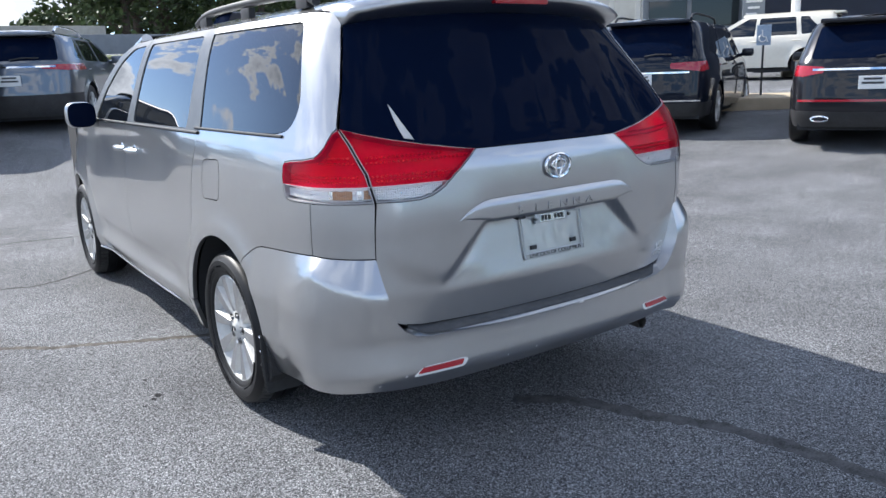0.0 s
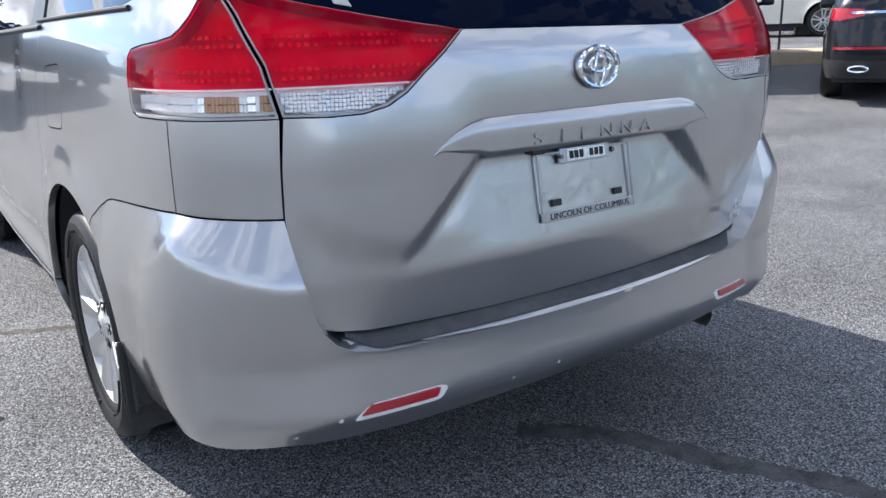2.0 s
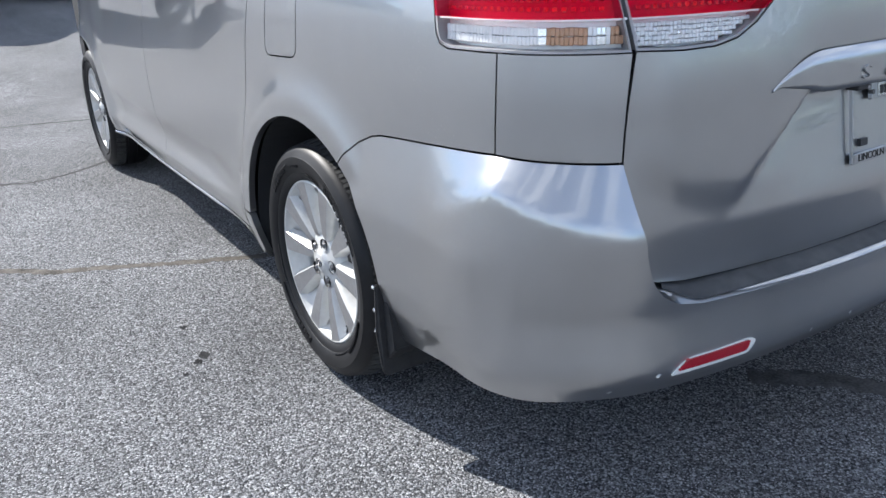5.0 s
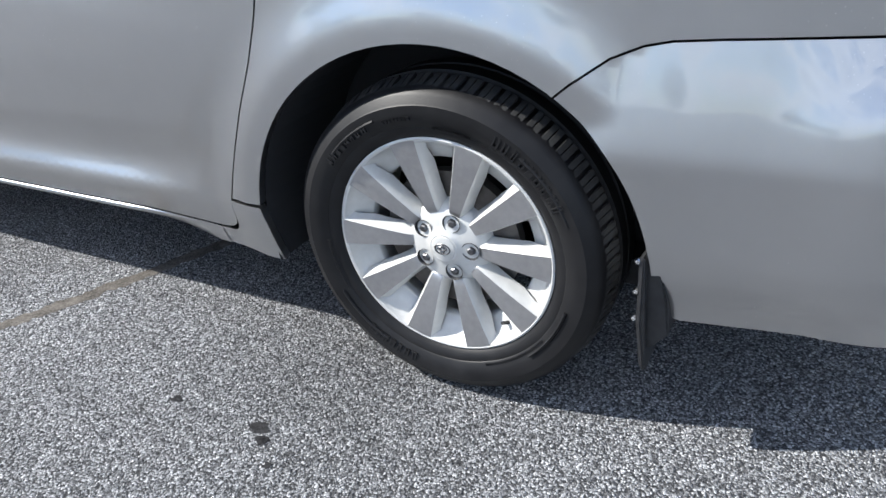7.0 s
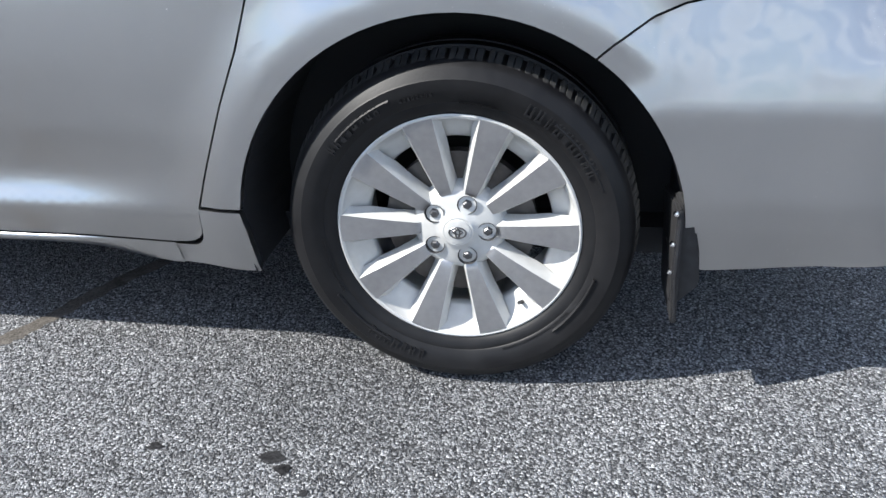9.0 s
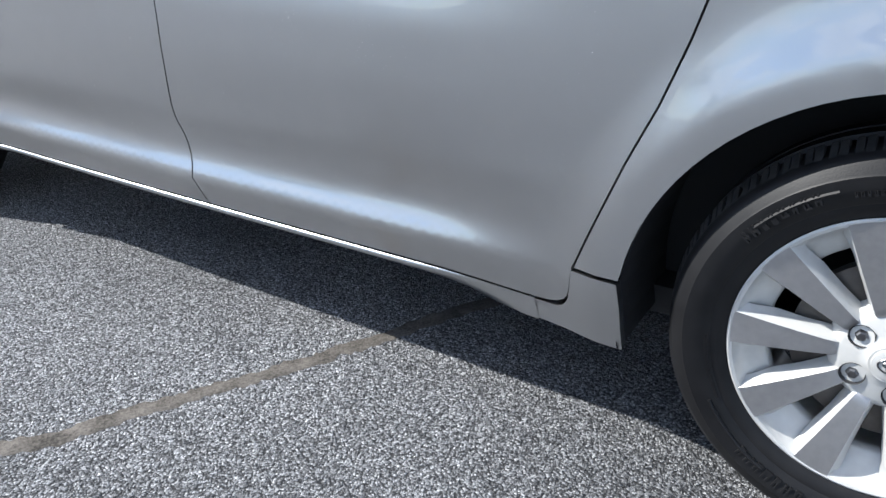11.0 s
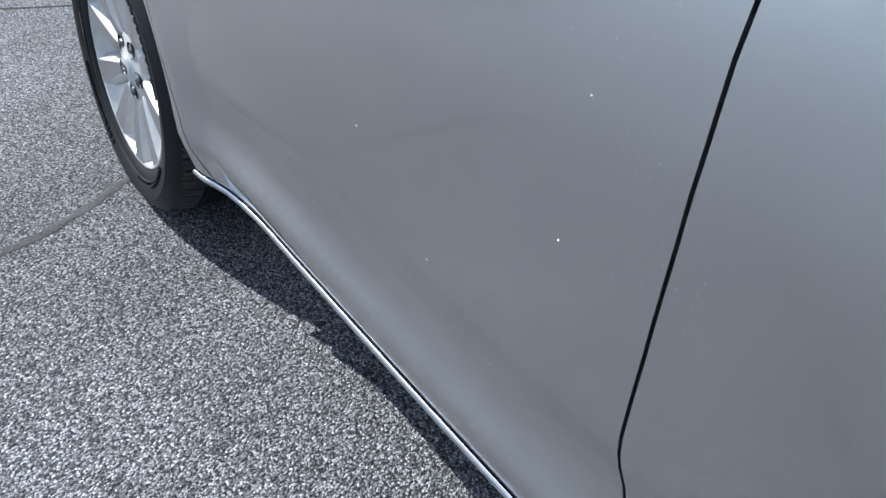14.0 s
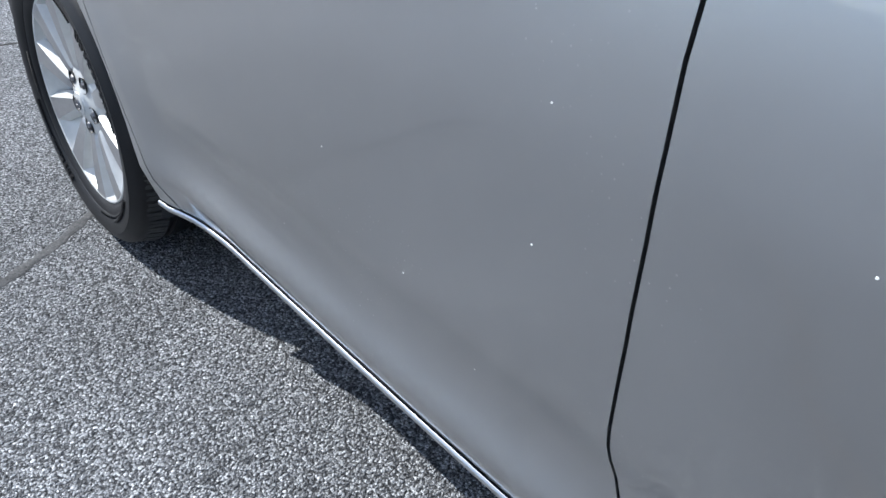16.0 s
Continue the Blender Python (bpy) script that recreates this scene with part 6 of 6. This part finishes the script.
# far woods, each one mass of foliage
def woods(label, count, seed, spot):
    """Leaves at the spots that spot(rnd) gives, as (x, y, foot, top)."""
    rnd = random.Random(seed)
    V, F = [], []
    for k in range(count):
        x, y, foot, top = spot(rnd)
        c = Vector((x, y, foot + (top - foot) * rnd.random() ** 0.8))
        u = Vector((rnd.gauss(0, 1), rnd.gauss(0, 1), rnd.gauss(0, 0.7))).normalized()
        w = u.cross(Vector((rnd.gauss(0, 1), rnd.gauss(0, 1), rnd.gauss(0, 1)))).normalized()
        r = rnd.uniform(0.22, 0.55)
        i = len(V)
        V += [c - u * r, c - w * r * 0.5, c + u * r, c + w * r * 0.5]
        F.append((i, i + 1, i + 2, i + 3))
    tagged(new("woods", mesh_of("woods", V, F, LEAF, False)), label, "woods", kind="stuff")


def by_road(rnd):
    x, y = rnd.uniform(-14, 75), rnd.uniform(60, 68)
    return x, y, 2.0, 3.0 + (2.2 + 7.5 * float(step(5.0, 15.0, x))) * (0.75 + 0.5 * noise.noise((x * 0.22, 0, 4)) + 0.25 * noise.noise((x * 0.9, 2, 0)))


# unseen arc of foliage, added to darken what the tailgate reflects
def behind(rnd):
    a, r = radians(rnd.uniform(-88, 12)), rnd.uniform(58, 64)
    return r * math.cos(a), r * math.sin(a), 0.0, 9.5 * (0.8 + 0.4 * noise.noise((a * 6, 1, 4)) + 0.2 * noise.noise((a * 25, 2, 0)))


woods("dense dark green woods behind the road", 26000, 77, by_road)
woods("unseen green trees added at the back to darken tailgate reflections", 16000, 78, behind)

# road bank with a pale wall, a dark bank below it and a grass verge
def block(name, label, cat, lo, hi, mat, m=Matrix(), bevel=0.02, kind="structure"):
    bm = bmesh.new()
    add_box(bm, lo, hi, bevel, m)
    me = bpy.data.meshes.new(name)
    bmesh.ops.recalc_face_normals(bm, faces=bm.faces)
    bm.to_mesh(me)
    bm.free()
    me.materials.append(mat)
    return tagged(new(name, me), label, cat, kind=kind)


block("wall_road", "pale concrete wall along the raised road", "wall", (-30, 38.0, 1.0), (6.9, 38.4, 4.0), CONCRETE)
block("wall_bank", "dark grey retaining bank beside the road", "wall", (-30, 36.0, 1.0), (40, 37.0, 3.5), GREYWALL)
block("verge", "dry yellow-green grass verge along the lot", "grass", (-20, 24.5, 0.6), (30, 29.5, 2.25), GRASS, bevel=0.3)

# showroom
SH = Matrix.Translation((18.8, 13.5, 1.15)) @ Matrix.Rotation(radians(-53), 4, "Z")
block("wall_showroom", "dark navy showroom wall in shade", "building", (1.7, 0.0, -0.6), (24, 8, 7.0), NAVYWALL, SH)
block("wall_annex", "grey clad building beside the showroom", "building", (-1.75, 1.5, -0.6), (1.45, 8, 6.5), GREYWALL, SH)
block("wall_cream", "cream rendered far building", "building", (-7.5, 6.0, -0.6), (-2.2, 14, 3.2), CREAM, SH)
for z0, z1 in ((0.5, 1.05), (1.35, 2.2), (2.6, 3.5)):
    for u0, u1 in ((-1.55, -0.35), (-0.2, 1.25)):
        w = block("window_annex", "dim grey window band of the annex", "window", (u0, 1.44, z0), (u1, 1.49, z1), SHOPGLASS, SH, 0.005)
block("column", "cream column of the far building", "column", (-1.95, 1.0, -0.6), (-1.78, 1.2, 6), CREAM, SH)
block("column", "cream column of the far building", "column", (-3.1, 4.0, -0.6), (-2.9, 4.2, 6), CREAM, SH)
board = block("sign_board", "tall grey sign board with white unreadable script", "sign", (1.18, -2.2, 0.2), (1.75, -2.1, 4.2), GREYWALL, SH, 0.01, "")
for k in range(9):
    bm = bmesh.new()
    add_box(bm, (1.26 + 0.05 * (k % 2), -2.225, 0.75 + k * 0.17), (1.68 - 0.07 * ((k * 5) % 3), -2.20, 0.81 + k * 0.17), 0, SH)
    part("print_bar", bm, WHITE, board)
pole = thing("light_pole", "white painted steel lamp pole", "pole")
pole.matrix_basis = SH @ Matrix.Translation((2.45, -3.0, -0.5))
bm = bmesh.new()
tube(bm, [(0, 0, 0), (0, 0, 7)], [0.12, 0.10], 16)
part("shaft", bm, WHITE, pole, smooth=True)
bm = bmesh.new()
add_box(bm, (-0.25, -0.25, 0), (0.25, 0.25, 0.45), 0.03)
part("footing", bm, CONCRETE, pole)
block("kerb", "sunlit tan concrete kerb strip in front of the showroom", "kerb", (-12, -10.6, -0.95), (16, -8.6, -0.44), TAN, SH, 0.04)

# accessible parking sign on its post
SIGNBLUE = grain(material("faded_sign_blue", (0.30, 0.38, 0.48), 0.5), (0.26, 0.34, 0.44), (0.34, 0.42, 0.52), 20)
sg = thing("parking_sign", "faded blue accessible parking sign on a thin dark post", "sign")
sg.matrix_basis = Matrix.Translation((11.9, 6.80, float(rise(11.9, 6.80)) - 0.2)) @ Matrix.Rotation(radians(-57), 4, "Z")
bm = bmesh.new()
add_box(bm, (-0.02, 0.0, -0.1), (0.02, 0.03, 1.62), 0.004)
part("post", bm, BLACK, sg)
bm = bmesh.new()
add_box(bm, (-0.13, -0.012, 1.30), (0.13, 0.0, 1.68), 0.004)
pnl = part("panel", bm, SIGNBLUE, sg)
bm = bmesh.new()
tube(bm, [(-0.02 + 0.065 * math.cos(a), -0.018, 1.43 + 0.065 * math.sin(a)) for a in np.linspace(2.0, 6.0, 16)], 0.010, 6)
tube(bm, [(-0.03, -0.018, 1.58), (-0.02, -0.018, 1.46), (0.04, -0.018, 1.45), (0.07, -0.018, 1.36)], 0.011, 6)
part("symbol", bm, WHITE, pnl)

# a car in the next row, seen in the van's windows, and one by the road
suv("estate_car", "dark car in the next row mirrored in the windows", heading(-5.2, 12.5, 100, (0, 0)), 4.7, 1.88, 1.50, NAVY, 0.98,
    [(-0.50, 0.85), (-0.50, 0.92), (-0.86, 0.95), (-0.88, 0.85)], rails=0, strip=0.80)
suv("estate_car", "grey car parked far off beside the road", heading(10.5, 33.0, 80, (0, 0)), 5.0, 1.9, 1.75, GRAPHITE, 1.10,
    [(-0.50, 0.95), (-0.50, 1.02), (-0.86, 1.05), (-0.88, 0.95)], rails=0)
